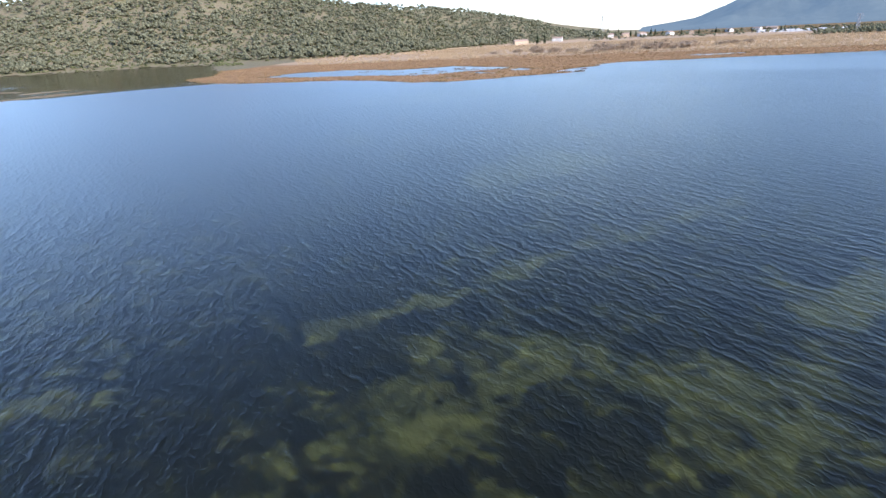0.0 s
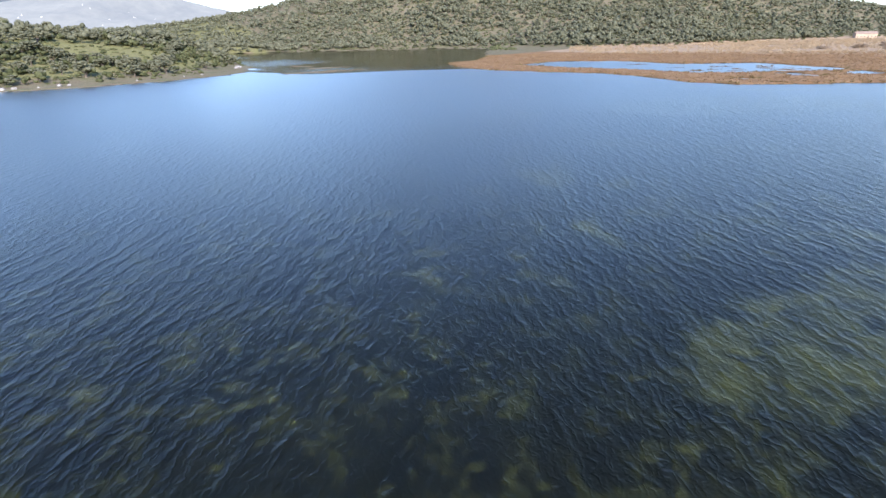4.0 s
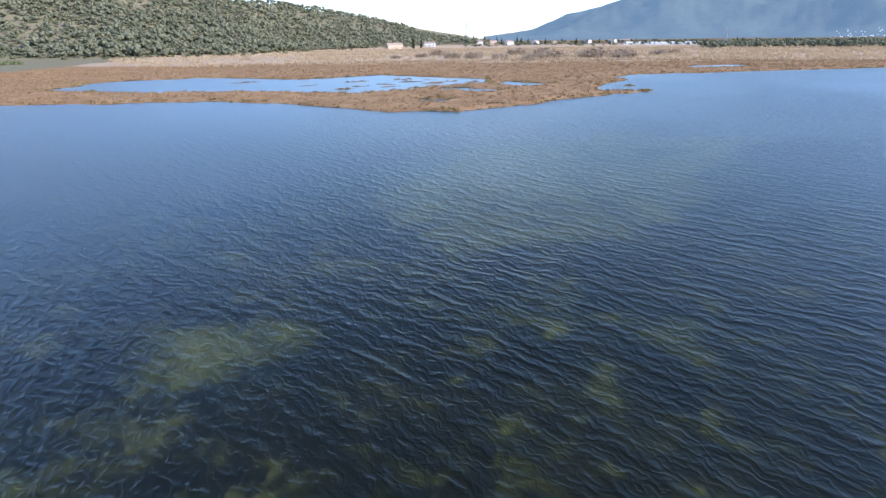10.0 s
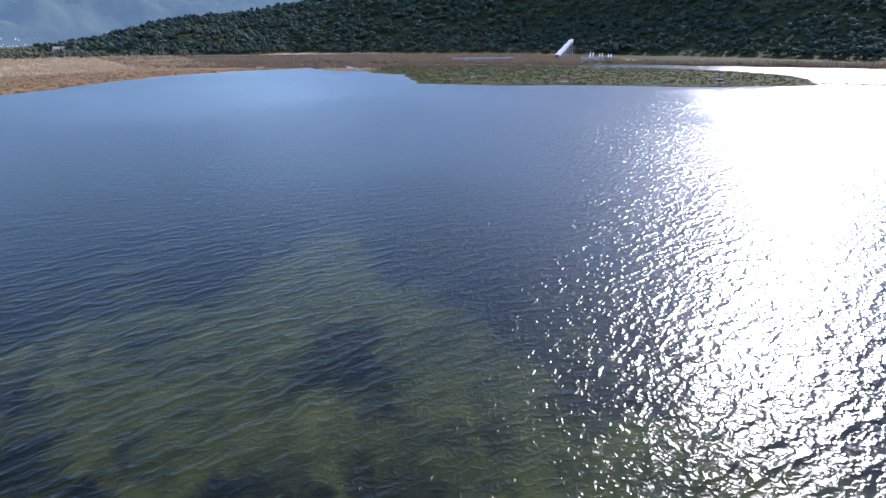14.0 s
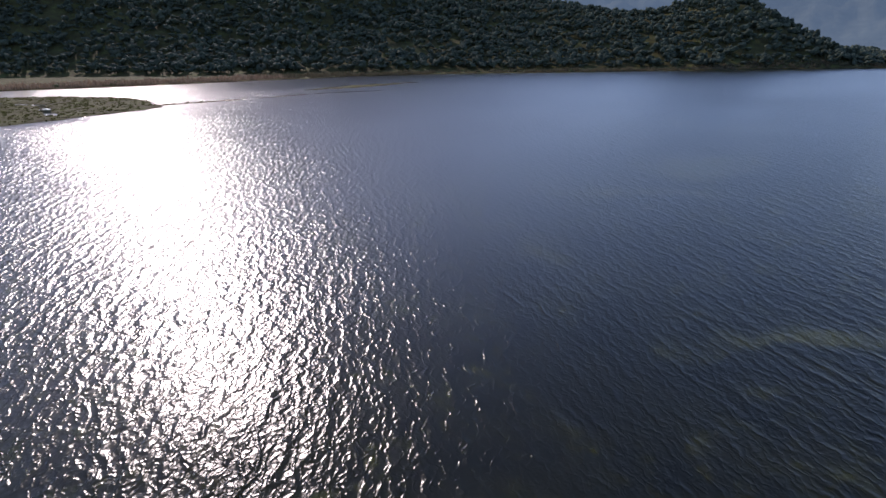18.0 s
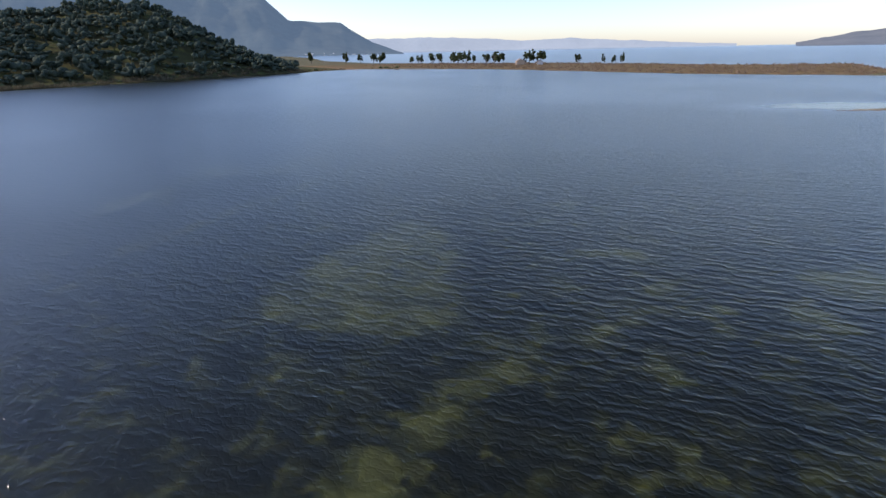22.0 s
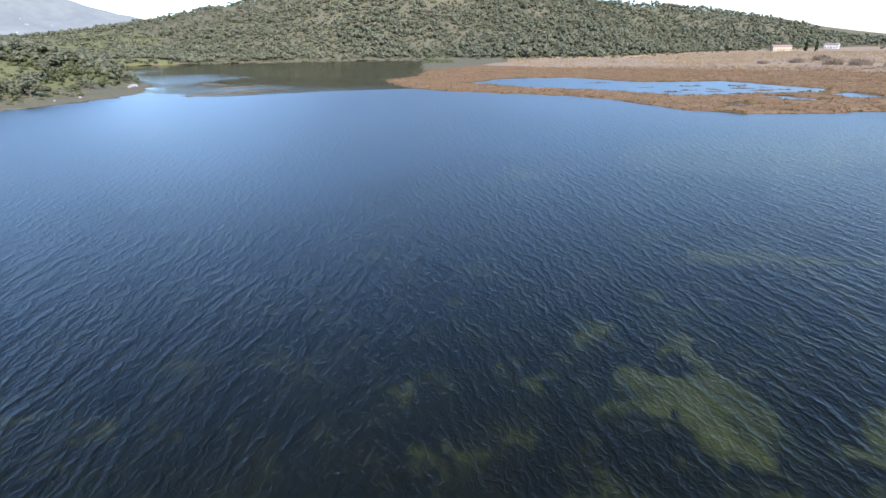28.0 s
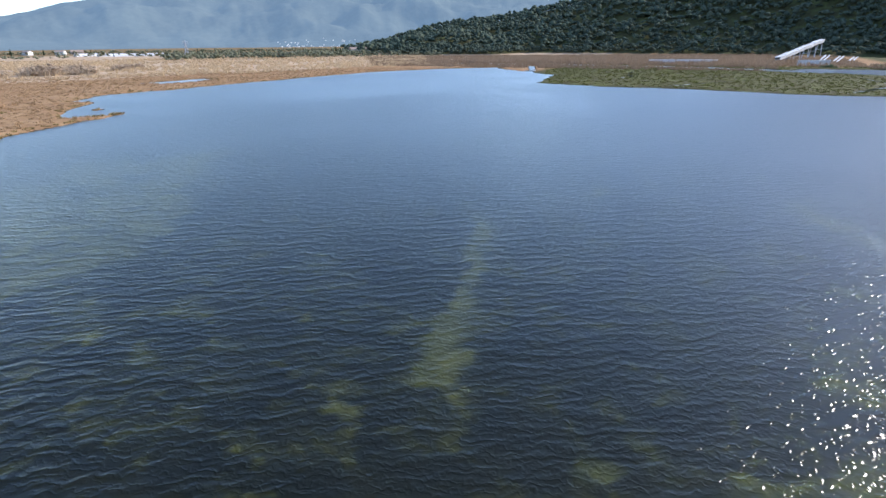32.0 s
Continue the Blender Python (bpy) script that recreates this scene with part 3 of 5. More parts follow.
SOUTH_HOLE = [(26.5, 16.9), (26.3, 20.6), (27.9, 23.5), (30.0, 26.0), (32.4, 23.3), (34.4, 21.4), (34.0, 17.4)]
NORTH_FIELD = [(-14.8, 159.1), (-11.3, 165.3), (-8.1, 167.1), (-2.1, 176.1), (7.5, 179.7), (15.5, 177.2), (12.2, 166.8), (18.3, 166.5), (18.0, 158.9), (20.1, 154.5), (11.5, 149.8), (7.2, 146.7), (3.7, 143.7)]
NORTHEAST_FIELD = [(12.6, 181.2), (21.0, 188.1), (25.7, 186.9), (26.5, 180.6), (36.6, 179.5), (42.1, 175.3), (32.5, 169.4), (25.4, 162.8), (20.5, 159.9), (13.0, 160.4)]
NORTH_HOLE = [(22.3, 172.4), (24.7, 170.5), (22.4, 168.6), (18.6, 168.2), (17.9, 166.8), (15.1, 167.1), (15.1, 168.2), (17.1, 169.0), (16.3, 170.5)]
EAST_FIELD = [(41.5, 73.3), (39.0, 68.6), (35.0, 65.5), (28.4, 59.3), (21.6, 58.8), (22.1, 69.3), (25.6, 74.2), (29.1, 79.6), (28.6, 81.4), (31.9, 83.7)]
MIDDLE_FIELD = [(-26.1, 133.4), (-24.3, 137.1), (-20.6, 137.9), (-16.8, 137.0), (-17.6, 134.7), (-21.0, 133.2), (-23.7, 132.1)]
MIDDLE_STRIPS = [(-19.0, 144.1, -15.1, 144.4, 1.1, 0.5), (-11.8, 150.5, -4.0, 149.5, 2.2, 0.42), (-4.0, 149.5, 2.7, 145.9, 2.2, 0.42), (-8.9, 133.0, -6.9, 133.9, 0.8, 0.6), (-5.9, 128.6, -4.6, 128.8, 0.7, 0.55), (-1.9, 132.6, -1.3, 132.5, 0.6, 0.45)]
INNER_FIELD = [(-15.1, 158.6), (-10.2, 162.3), (-0.7, 160.2), (5.4, 154.6), (7.8, 149.2), (4.3, 144.5), (-3.0, 143.4), (-7.8, 142.2), (-10.7, 146.1), (-12.3, 152.5)]
WEST_FIELD = [(-24.8, 147.8), (-21.6, 147.6), (-21.1, 144.9), (-22.4, 144.1), (-24.1, 144.9)]
BED_FIELDS = [(SOUTH_FIELD, 0.6), (SOUTH_HOLE, -0.3), (NORTH_FIELD, 0.7), (INNER_FIELD, 0.7), (WEST_FIELD, 0.75), (NORTHEAST_FIELD, 0.78), (NORTH_HOLE, -0.5), (EAST_FIELD, 0.68), (MIDDLE_FIELD, 0.9)]
BED_STRIPS = MIDDLE_STRIPS + SOUTH_STRIPS + WEST_PATCHES + LOOP_PATCHES + LOOP_PATCHES_WEST + GREEN_STRIP + GREEN_PATCHES + GREEN_PATCHES_EAST + EAST_PATCHES


def bed_algae(x, y):
    near = np.hypot(x - 10, y - 90) < 170
    out = 0.34 + 0.2 * fractal(x, y, 0.02, 27, 3)
    px, py = x[near], y[near]
    wx, wy = px + fractal(px, py, 0.15, 31, 3) * 2.0, py + fractal(px, py, 0.15, 32, 3) * 2.0
    field = np.zeros_like(px)
    for outline, power in BED_FIELDS:
        cover = 1 - smooth(signed(outline, wx, wy), -2.0, 1.6)
        field = np.maximum(field, power * cover) if power > 0 else field + power * cover
    out[near] = np.maximum(np.maximum(out[near] * 0.72, field), 1.25 * algae_at(px, py, BED_STRIPS))
    return np.clip(out, 0, 1)


def build_ground():
    rings = [0.0]
    r = 0.02
    while r < 4650:
        rings.append(r)
        if r < 100:
            r += 1.1
        elif r < 420:
            r += 1.35
        else:
            r *= 1.0125
    rings = np.array(rings[1:])
    na = 840
    ang = np.arange(na) / na * 2 * math.pi
    R, A = np.meshgrid(rings, ang, indexing="ij")
    x, y = CENTRE[0] - np.sin(A) * R, CENTRE[1] + np.cos(A) * R
    x, y = x.ravel(), y.ravel()
    z, s, ups = terrain(x, y)
    nr = len(rings)
    i, j = np.meshgrid(np.arange(nr - 1), np.arange(na), indexing="ij")
    a, b = i * na + j, i * na + (j + 1) % na
    faces = np.stack([a, a + na, b + na, b], -1).reshape(-1, 4)
    verts = np.stack([x, y, z], 1)
    me = mesh_from("ground", verts, faces, GROUND)
    olive, pen, dark, knoll = ups
    hilly = smooth(np.maximum.reduce(ups), 0.8, 3.0)
    north = smooth(y, 150, 210) * smooth(x, -190, -165) * (1 - hilly)
    dist = np.hypot(x - CENTRE[0], y - CENTRE[1])
    reed = north * smooth(y + 0.25 * x, 395, 450) * (1 - smooth(dist, 900, 1300)) * smooth(s, 20, 60)
    spit = (x < -140) & (y < 20) & (hilly < 0.5)
    marsh = np.maximum(north, np.where((dist < 700) & (hilly < 0.5) & ~((x < -150) & (y > -35)), 0.8, 0))
    flat = smooth(x, 176, 186) * (1 - smooth(x, 360, 400)) * smooth(y, -8, 8) * (1 - smooth(y, 190, 230)) * (1 - hilly)
    mud = 0.75 * (1 - smooth(s, 0.2, 1.6)) * (x < -100)
    bars = np.where((s > 0) & (s < 0.6) & (x < -90) & ~((y > 290) & (x > -140)), 0.8, 0)
    mud = np.maximum(mud, bars)
    wet = np.where((s > 0) & (s < 0.6) & (x > 150) & (y < 60), 1.0, 0.0)
    far = smooth(dist, 700, 1200) * (1 - hilly) * 0.9
    south = smooth(-y, -40, 0) * smooth(x, -150, -110) * (s > 0)
    wooded = smooth(np.maximum(dark, knoll), 0.5, 2.0)
    flat = np.maximum(np.maximum(flat, wet), np.maximum(np.maximum(south, wooded), np.where(spit, 0.5, 0)))
    masks = {"meadow": smooth(pen, 0.5, 3.0) * 0.6, "marsh": marsh, "reed": reed, "pasture": np.maximum(flat, np.maximum(far * 0.55, 0)), "mud": mud, "bed": np.where(s < 0, 1.0, 0.0), "algae": bed_algae(x, y)}
    for name, values in masks.items():
        at = me.attributes.new(name, "FLOAT", "POINT")
        at.data.foreach_set("value", np.asarray(values, np.float32))
    for p in (me.polygons,):
        p.foreach_set("use_smooth", np.ones(len(p), bool))
    return tagged(new("ground", me), "lagoon bed, brown salt marsh, pasture and olive hillsides", "ground", kind="structure")


def build_water():
    rings = np.concatenate([np.arange(4, 420, 8.0), np.geomspace(424, 4640, 60)])
    na = 240
    ang = np.arange(na) / na * 2 * math.pi
    R, A = np.meshgrid(rings, ang, indexing="ij")
    x, y = (CENTRE[0] - np.sin(A) * R).ravel(), (CENTRE[1] + np.cos(A) * R).ravel()
    x, y = np.append(x, CENTRE[0]), np.append(y, CENTRE[1])
    nr = len(rings)
    i, j = np.meshgrid(np.arange(nr - 1), np.arange(na), indexing="ij")
    a, b = i * na + j, i * na + (j + 1) % na
    quads = np.stack([a, a + na, b + na, b], -1).reshape(-1, 4)
    faces = [tuple(int(v) for v in q) for q in quads] + [(nr * na, k, (k + 1) % na) for k in range(na)]
    me = mesh_from("water", [(float(p), float(q), 0.0) for p, q in zip(x, y)], faces, WATER)
    s = shore_distance(x, y)
    # lee of the olive hill and the peninsula, and the marsh pools
    lee = np.maximum((0.84 + 0.10 * fractal(x, y, 0.02, 34, 3)) * (1 - smooth(signed(CALM_INLET, x, y), -5, 5)), 0.45 * smooth(y, 170, 240) * (1 - smooth(x, -20, 60)))
    lee = np.maximum(lee, 0.5 * (1 - smooth(np.hypot(x + 240, y - 190), 60, 200)))
    lee = np.maximum(lee, 0.88 * (1 - smooth(np.hypot((x + 126) / 2.0, (y - 34) + 0.55 * (x + 126)), 8, 24)))
    lee = np.where(s > 0, 0.9, lee)
    pools = np.minimum.reduce([signed(MAIN_POOL, x, y)] + [signed(p, x, y) for p in SIDE_POOLS])
    lee = np.where(pools < 5, 0.7, lee)
    at = me.attributes.new("calm", "FLOAT", "POINT")
    at.data.foreach_set("value", np.asarray(lee, np.float32))
    ob = tagged(new("water", me), "rippled shallow lagoon water over dark weed beds", "water", kind="structure")
    ob.visible_shadow = False
    return ob


ground = build_ground()
water = build_water()


# ---- far ranges ----
def build_range(name, label, profile, near, crest, mat, seed):
    """A mountain range by bearing and skyline angle, rising from near to crest."""
    t = np.array(sorted(profile))
    n = max(24, int((t[-1, 0] - t[0, 0]) / 0.25))
    az = np.linspace(t[0, 0], t[-1, 0], n)
    steps = 26
    A, U = np.meshgrid(az, np.linspace(0, 1.25, steps), indexing="ij")
    el = 1.06 * np.interp(A, t[:, 0], t[:, 1]) + 0.10 * fractal(A, A * 0, 0.9, seed, 4)
    r = near + (crest - near) * U
    x, y = CENTRE[0] - np.sin(np.radians(A)) * r, CENTRE[1] + np.cos(np.radians(A)) * r
    top = np.maximum(16 + crest * np.tan(np.radians(el)), 1)
    body = np.where(U < 1, 0.45 * U + 0.55 * smooth(U), 1 - (U - 1) * 1.4)
    rough = fractal(x, y, 0.0034, seed + 1, 5) * 0.36 * top * np.clip(4 * U * (1 - U), 0, 1)
    z = np.maximum(top * body + rough, 0) - 2.0 * (U <= 0)
    verts = np.stack([x.ravel(), y.ravel(), z.ravel()], 1)
    i, j = np.meshgrid(np.arange(n - 1), np.arange(steps - 1), indexing="ij")
    a = i * steps + j
    faces = np.stack([a, a + 1, a + steps + 1, a + steps], -1).reshape(-1, 4)
    me = mesh_from(name, verts, faces, mat)
    me.polygons.foreach_set("use_smooth", np.ones(len(me.polygons), bool))
    return tagged(new(name, me), label, "mountain", kind="structure")


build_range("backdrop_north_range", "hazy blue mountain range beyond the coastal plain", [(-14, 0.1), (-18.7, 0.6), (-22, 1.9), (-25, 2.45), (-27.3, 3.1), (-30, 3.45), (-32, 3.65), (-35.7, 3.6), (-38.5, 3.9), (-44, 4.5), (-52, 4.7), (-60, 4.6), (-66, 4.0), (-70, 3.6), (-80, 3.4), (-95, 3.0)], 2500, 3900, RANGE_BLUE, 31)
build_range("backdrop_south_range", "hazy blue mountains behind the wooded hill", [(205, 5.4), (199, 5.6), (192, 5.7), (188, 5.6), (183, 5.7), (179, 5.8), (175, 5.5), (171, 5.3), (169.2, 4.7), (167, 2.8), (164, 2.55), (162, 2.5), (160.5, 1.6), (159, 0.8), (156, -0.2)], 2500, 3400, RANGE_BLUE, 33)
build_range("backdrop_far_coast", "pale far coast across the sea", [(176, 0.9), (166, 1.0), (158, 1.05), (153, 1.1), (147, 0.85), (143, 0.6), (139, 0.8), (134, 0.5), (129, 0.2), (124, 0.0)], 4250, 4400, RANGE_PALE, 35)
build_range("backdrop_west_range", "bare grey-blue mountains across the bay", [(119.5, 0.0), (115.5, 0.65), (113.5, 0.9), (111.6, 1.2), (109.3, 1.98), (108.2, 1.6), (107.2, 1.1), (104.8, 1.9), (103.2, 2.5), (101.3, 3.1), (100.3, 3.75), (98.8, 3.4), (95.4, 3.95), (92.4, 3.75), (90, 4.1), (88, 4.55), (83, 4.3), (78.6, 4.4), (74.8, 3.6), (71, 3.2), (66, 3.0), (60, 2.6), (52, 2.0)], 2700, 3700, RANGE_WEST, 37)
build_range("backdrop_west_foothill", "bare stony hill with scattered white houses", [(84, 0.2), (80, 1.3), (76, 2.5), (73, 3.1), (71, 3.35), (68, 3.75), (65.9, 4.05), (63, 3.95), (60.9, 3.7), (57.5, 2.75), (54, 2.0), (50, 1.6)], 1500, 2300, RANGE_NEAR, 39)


# ---- plants ----
rng = np.random.default_rng(7)
PHI = (1 + 5 ** 0.5) / 2
ICO_V = np.array([(-1, PHI, 0), (1, PHI, 0), (-1, -PHI, 0), (1, -PHI, 0), (0, -1, PHI), (0, 1, PHI), (0, -1, -PHI), (0, 1, -PHI), (PHI, 0, -1), (PHI, 0, 1), (-PHI, 0, -1), (-PHI, 0, 1)]) / math.hypot(1, PHI)
ICO_F = np.array([(0, 11, 5), (0, 5, 1), (0, 1, 7), (0, 7, 10), (0, 10, 11), (1, 5, 9), (5, 11, 4), (11, 10, 2), (10, 7, 6), (7, 1, 8), (3, 9, 4), (3, 4, 2), (3, 2, 6), (3, 6, 8), (3, 8, 9), (4, 9, 5), (2, 4, 11), (6, 2, 10), (8, 6, 7), (9, 8, 1)])


def clumps(points, radii, squash=0.75, jitter=0.35, seed=0):
    """Leaf clumps: one ragged knot of leaves at each point."""
    g = np.random.default_rng(seed)
    vs, fs = [], []
    for k, (p, r) in enumerate(zip(points, radii)):
        v = ICO_V * (1 + g.uniform(-jitter, jitter, (12, 1))) * r
        v[:, 2] *= squash
        a = g.uniform(0, 6.28)
        v[:, :2] = v[:, :2] @ np.array([(math.cos(a), -math.sin(a)), (math.sin(a), math.cos(a))])
        vs.append(v + np.asarray(p))
        fs.append(ICO_F + 12 * k)
    return np.concatenate(vs), np.concatenate(fs)


def tube(points, radii, sides=6):
    """A tapered limb along a line of points."""
    vs, fs = [], []
    for p, r in zip(points, radii):
        for k in range(sides):
            a = 2 * math.pi * k / sides
            vs.append((p[0] + r * math.cos(a), p[1] + r * math.sin(a), p[2]))
    for i in range(len(points) - 1):
        for k in range(sides):
            a, b = i * sides + k, i * sides + (k + 1) % sides
            fs += [(a, b, b + sides), (a, b + sides, a + sides)]
    return np.array(vs), np.array(fs)


def join(pieces):
    vs, fs, n = [], [], 0
    for v, f in pieces:
        vs.append(v)
        fs.append(f + n)
        n += len(v)
    return np.concatenate(vs), np.concatenate(fs)


def crown_points(g, n, width, low, high, hollow=0.45):
    """Points in an uneven crown: several lobes of different reach."""
    lobes = [(g.uniform(-0.5, 0.5) * width, g.uniform(-0.5, 0.5) * width, g.uniform(low + 0.35 * (high - low), high - 0.15 * (high - low)), g.uniform(0.45, 0.8)) for _ in range(5)]
    out = []
    for _ in range(n):
        lx, ly, lz, s = lobes[g.integers(len(lobes))]
        d = g.normal(size=3)
        d /= np.linalg.norm(d)
        rr = g.uniform(hollow, 1.0) * s * width * 0.62
        z = np.clip(lz + d[2] * rr * (high - low) / width * 1.1, low, high)
        out.append((lx + d[0] * rr, ly + d[1] * rr, z))
    return np.array(out)


def forest(name, label, category, templates, spots, mat, sink=0.3):
    """Far trees as one mesh: rows of x, y, z, size, turn, template."""
    vs, fs, n = [], [], 0
    spots = np.asarray(spots)
    for k, (tv, tf) in enumerate(templates):
        mine = spots[spots[:, 5].astype(int) == k]
        if not len(mine):
            continue
        c, s = np.cos(mine[:, 4])[:, None], np.sin(mine[:, 4])[:, None]
        sz = mine[:, 3][:, None]
        hz = sz * (0.85 + 0.3 * np.sin(mine[:, 4] * 7.0)[:, None])
        x = mine[:, 0][:, None] + sz * (c * tv[None, :, 0] - s * tv[None, :, 1])
        y = mine[:, 1][:, None] + sz * (s * tv[None, :, 0] + c * tv[None, :, 1])
        z = mine[:, 2][:, None] + hz * tv[None, :, 2] - sink
        vs.append(np.stack([x, y, z], -1).reshape(-1, 3))
        fs.append((tf[None] + (np.arange(len(mine)) * len(tv))[:, None, None]).reshape(-1, 3) + n)
        n += len(mine) * len(tv)
    me = mesh_from(name, np.concatenate(vs), np.concatenate(fs), mat)
    return tagged(new(name, me), label, category, kind="stuff")


def far_tree(seed, n, width=1.0, height=1.0, trunk=True):
    g = np.random.default_rng(seed)
    pts = crown_points(g, n, width, 0.42 * height, 0.9 * height, 0.35)
    crown = clumps(pts, g.uniform(0.2, 0.34, n) * width, 0.8, 0.35, seed)
    return join([crown, tube([(0, 0, 0), (0.03, 0.02, 0.5 * height)], [0.06, 0.04], 3)]) if trunk else crown


def scatter(n, az, r, keep, seed):
    """Random spots by bearing and distance, thinned by keep(x, y, z, shore, hills)."""
    g = np.random.default_rng(seed)
    a = np.radians(g.uniform(*az, n))
    d = np.sqrt(g.uniform(r[0] ** 2, r[1] ** 2, n))
    x, y = CENTRE[0] - np.sin(a) * d, CENTRE[1] + np.cos(a) * d
    z, s, ups = terrain(x, y)
    k = keep(x, y, z, s, ups, g)
    return x[k], y[k], z[k], g


def spots_of(x, y, z, size, g, kinds):
    n = len(x)
    return np.stack([x, y, z, size, g.uniform(0, 6.28, n), g.integers(0, kinds, n)], 1)


OLIVE_FAR = [far_tree(100 + k, 6) for k in range(6)]
OLIVE_FARTHER = [far_tree(120 + k, 4, trunk=False) for k in range(5)]
BUSH = [clumps([(0, 0, 0.3), (0.35, 0.1, 0.25), (-0.3, 0.2, 0.28), (0.05, -0.35, 0.22)], [0.42, 0.34, 0.36, 0.33], 0.8, 0.4, 140 + k) for k in range(5)]


def bearing(x, y):
    return np.degrees(np.arctan2(-(x - CENTRE[0]), y - CENTRE[1]))


# olive hill north of the inlet: a clearing of bare red soil stays open
def on_olive_hill(x, y, z, s, ups, g):
    grove = fractal(x, y, 0.018, 41, 3)
    bare = np.hypot((x + 330) / 1.5, y - 660) < 18
    return (ups[0] > 1.2) & (s > 4) & ((ups[1] < 1.0) | (np.hypot(x, y - 100) > 480)) & ~bare & (g.random(len(x)) < np.clip(0.8 + 0.8 * grove, 0.15, 1))


x, y, z, g = scatter(13500, (-14, 84), (500, 800), on_olive_hill, 51)
near_hill = spots_of(x, y, z, g.uniform(3.8, 7.6, len(x)) * (0.85 + 0.3 * fractal(x, y, 0.02, 43, 2)), g, 6)
forest("olive_grove", "grey-green olive trees scattered over the hillside", "olive grove", OLIVE_FAR, near_hill, OLIVE)
x, y, z, g = scatter(9500, (-14, 84), (800, 1180), on_olive_hill, 52)
forest("upper_olive_grove", "grey-green olives and scrub on the upper slope", "olive grove", OLIVE_FARTHER, spots_of(x, y, z, g.uniform(4.5, 8.5, len(x)), g, 5), OLIVE)
x, y, z, g = scatter(15000, (-14, 84), (470, 900), lambda x, y, z, s, ups, g: (s > 1.2) & (ups[1] < 0.5) & ((ups[0] > 0.4) | ((x < -170) & (s < 30))) & (g.random(len(x)) < 0.75), 53)
forest("hill_scrub", "low dark green scrub between the olives", "scrub", BUSH, spots_of(x, y, z, g.uniform(1.3, 3.4, len(x)), g, 5), SCRUB, 0.1)

# dark wooded hill to the south-east, and the knoll with its olive rows
def on_dark_hill(x, y, z, s, ups, g):
    return ((ups[2] > 0.8) | (ups[3] > 0.8)) & (s > 6) & (g.random(len(x)) < np.clip(0.8 + 0.5 * fractal(x, y, 0.012, 44, 3), 0.2, 1))


x, y, z, g = scatter(17000, (-196, -50), (400, 760), on_dark_hill, 54)
wood = spots_of(x, y, z, g.uniform(4.2, 7.8, len(x)), g, 6)
western = (bearing(x, y) < -168) | (bearing(x, y) > 0)
forest("hill_wood", "dense dark evergreen wood on the shaded hillside", "wood", OLIVE_FAR, wood[~western], HILLWOOD)
forest("headland_wood", "green scrubby wood on the end of the hill", "wood", OLIVE_FAR, wood[western], HILLWOOD)
x, y, z, g = scatter(12000, (-196, -50), (760, 1120), on_dark_hill, 55)
forest("upper_hill_wood", "dark evergreen wood on the upper slope", "wood", OLIVE_FARTHER, spots_of(x, y, z, g.uniform(7.0, 12.0, len(x)), g, 5), HILLWOOD)

# belts of trees on the plain
def on_plain(x, y, z, s, ups, g):
    d, a = np.hypot(x, y - 100), bearing(x, y)
    belt = (np.abs(d - 900 - 60 * np.sin(a * 0.6)) < 26) | (np.abs(d - 1250) < 40) | ((a < -33) & (d > 640) & (d < 900))
    return belt & (np.maximum.reduce(ups) < 1.0) & (s > 5) & (g.random(len(x)) < np.where(a < -33, 0.8, 0.45))


x, y, z, g = scatter(9000, (-60, -11), (620, 1320), on_plain, 56)
forest("orchard_belt", "olive orchard rows and shelter trees on the plain", "orchard", OLIVE_FARTHER, spots_of(x, y, z, g.uniform(3.5, 6.0, len(x)), g, 5), OLIVE)


# ---- trees that can be told apart ----
def olive_model(seed, n=80):
    """Twisted trunk, three limbs and a loose silvery crown, one metre wide at unit size."""
    g = np.random.default_rng(seed)
    root = new("olive_tree")
    limbs = [tube([(0, 0, -0.05), (0.02, 0.01, 0.12), (-0.02, 0.03, 0.26)], [0.075, 0.055, 0.05], 7)]
    for k in range(3):
        a = 2.1 * k + g.uniform(-0.4, 0.4)
        limbs.append(tube([(-0.02, 0.03, 0.24), (0.14 * math.cos(a), 0.14 * math.sin(a), 0.42), (0.3 * math.cos(a), 0.3 * math.sin(a), 0.6)], [0.04, 0.028, 0.012], 5))
    tv, tf = join(limbs)
    trunk = new("trunk", mesh_from("trunk", tv, tf, BARK))
    trunk.parent = root
    pts = crown_points(g, n, 1.0, 0.28, 0.98, 0.3)
    cv, cf = clumps(pts, g.uniform(0.065, 0.13, n), 0.8, 0.5, seed)
    crown = new("crown", mesh_from("crown", cv, cf, OLIVE))
    crown.parent = root
    return tagged(root, "silvery green olive tree on the grassy peninsula", "olive tree", "olives on the peninsula")


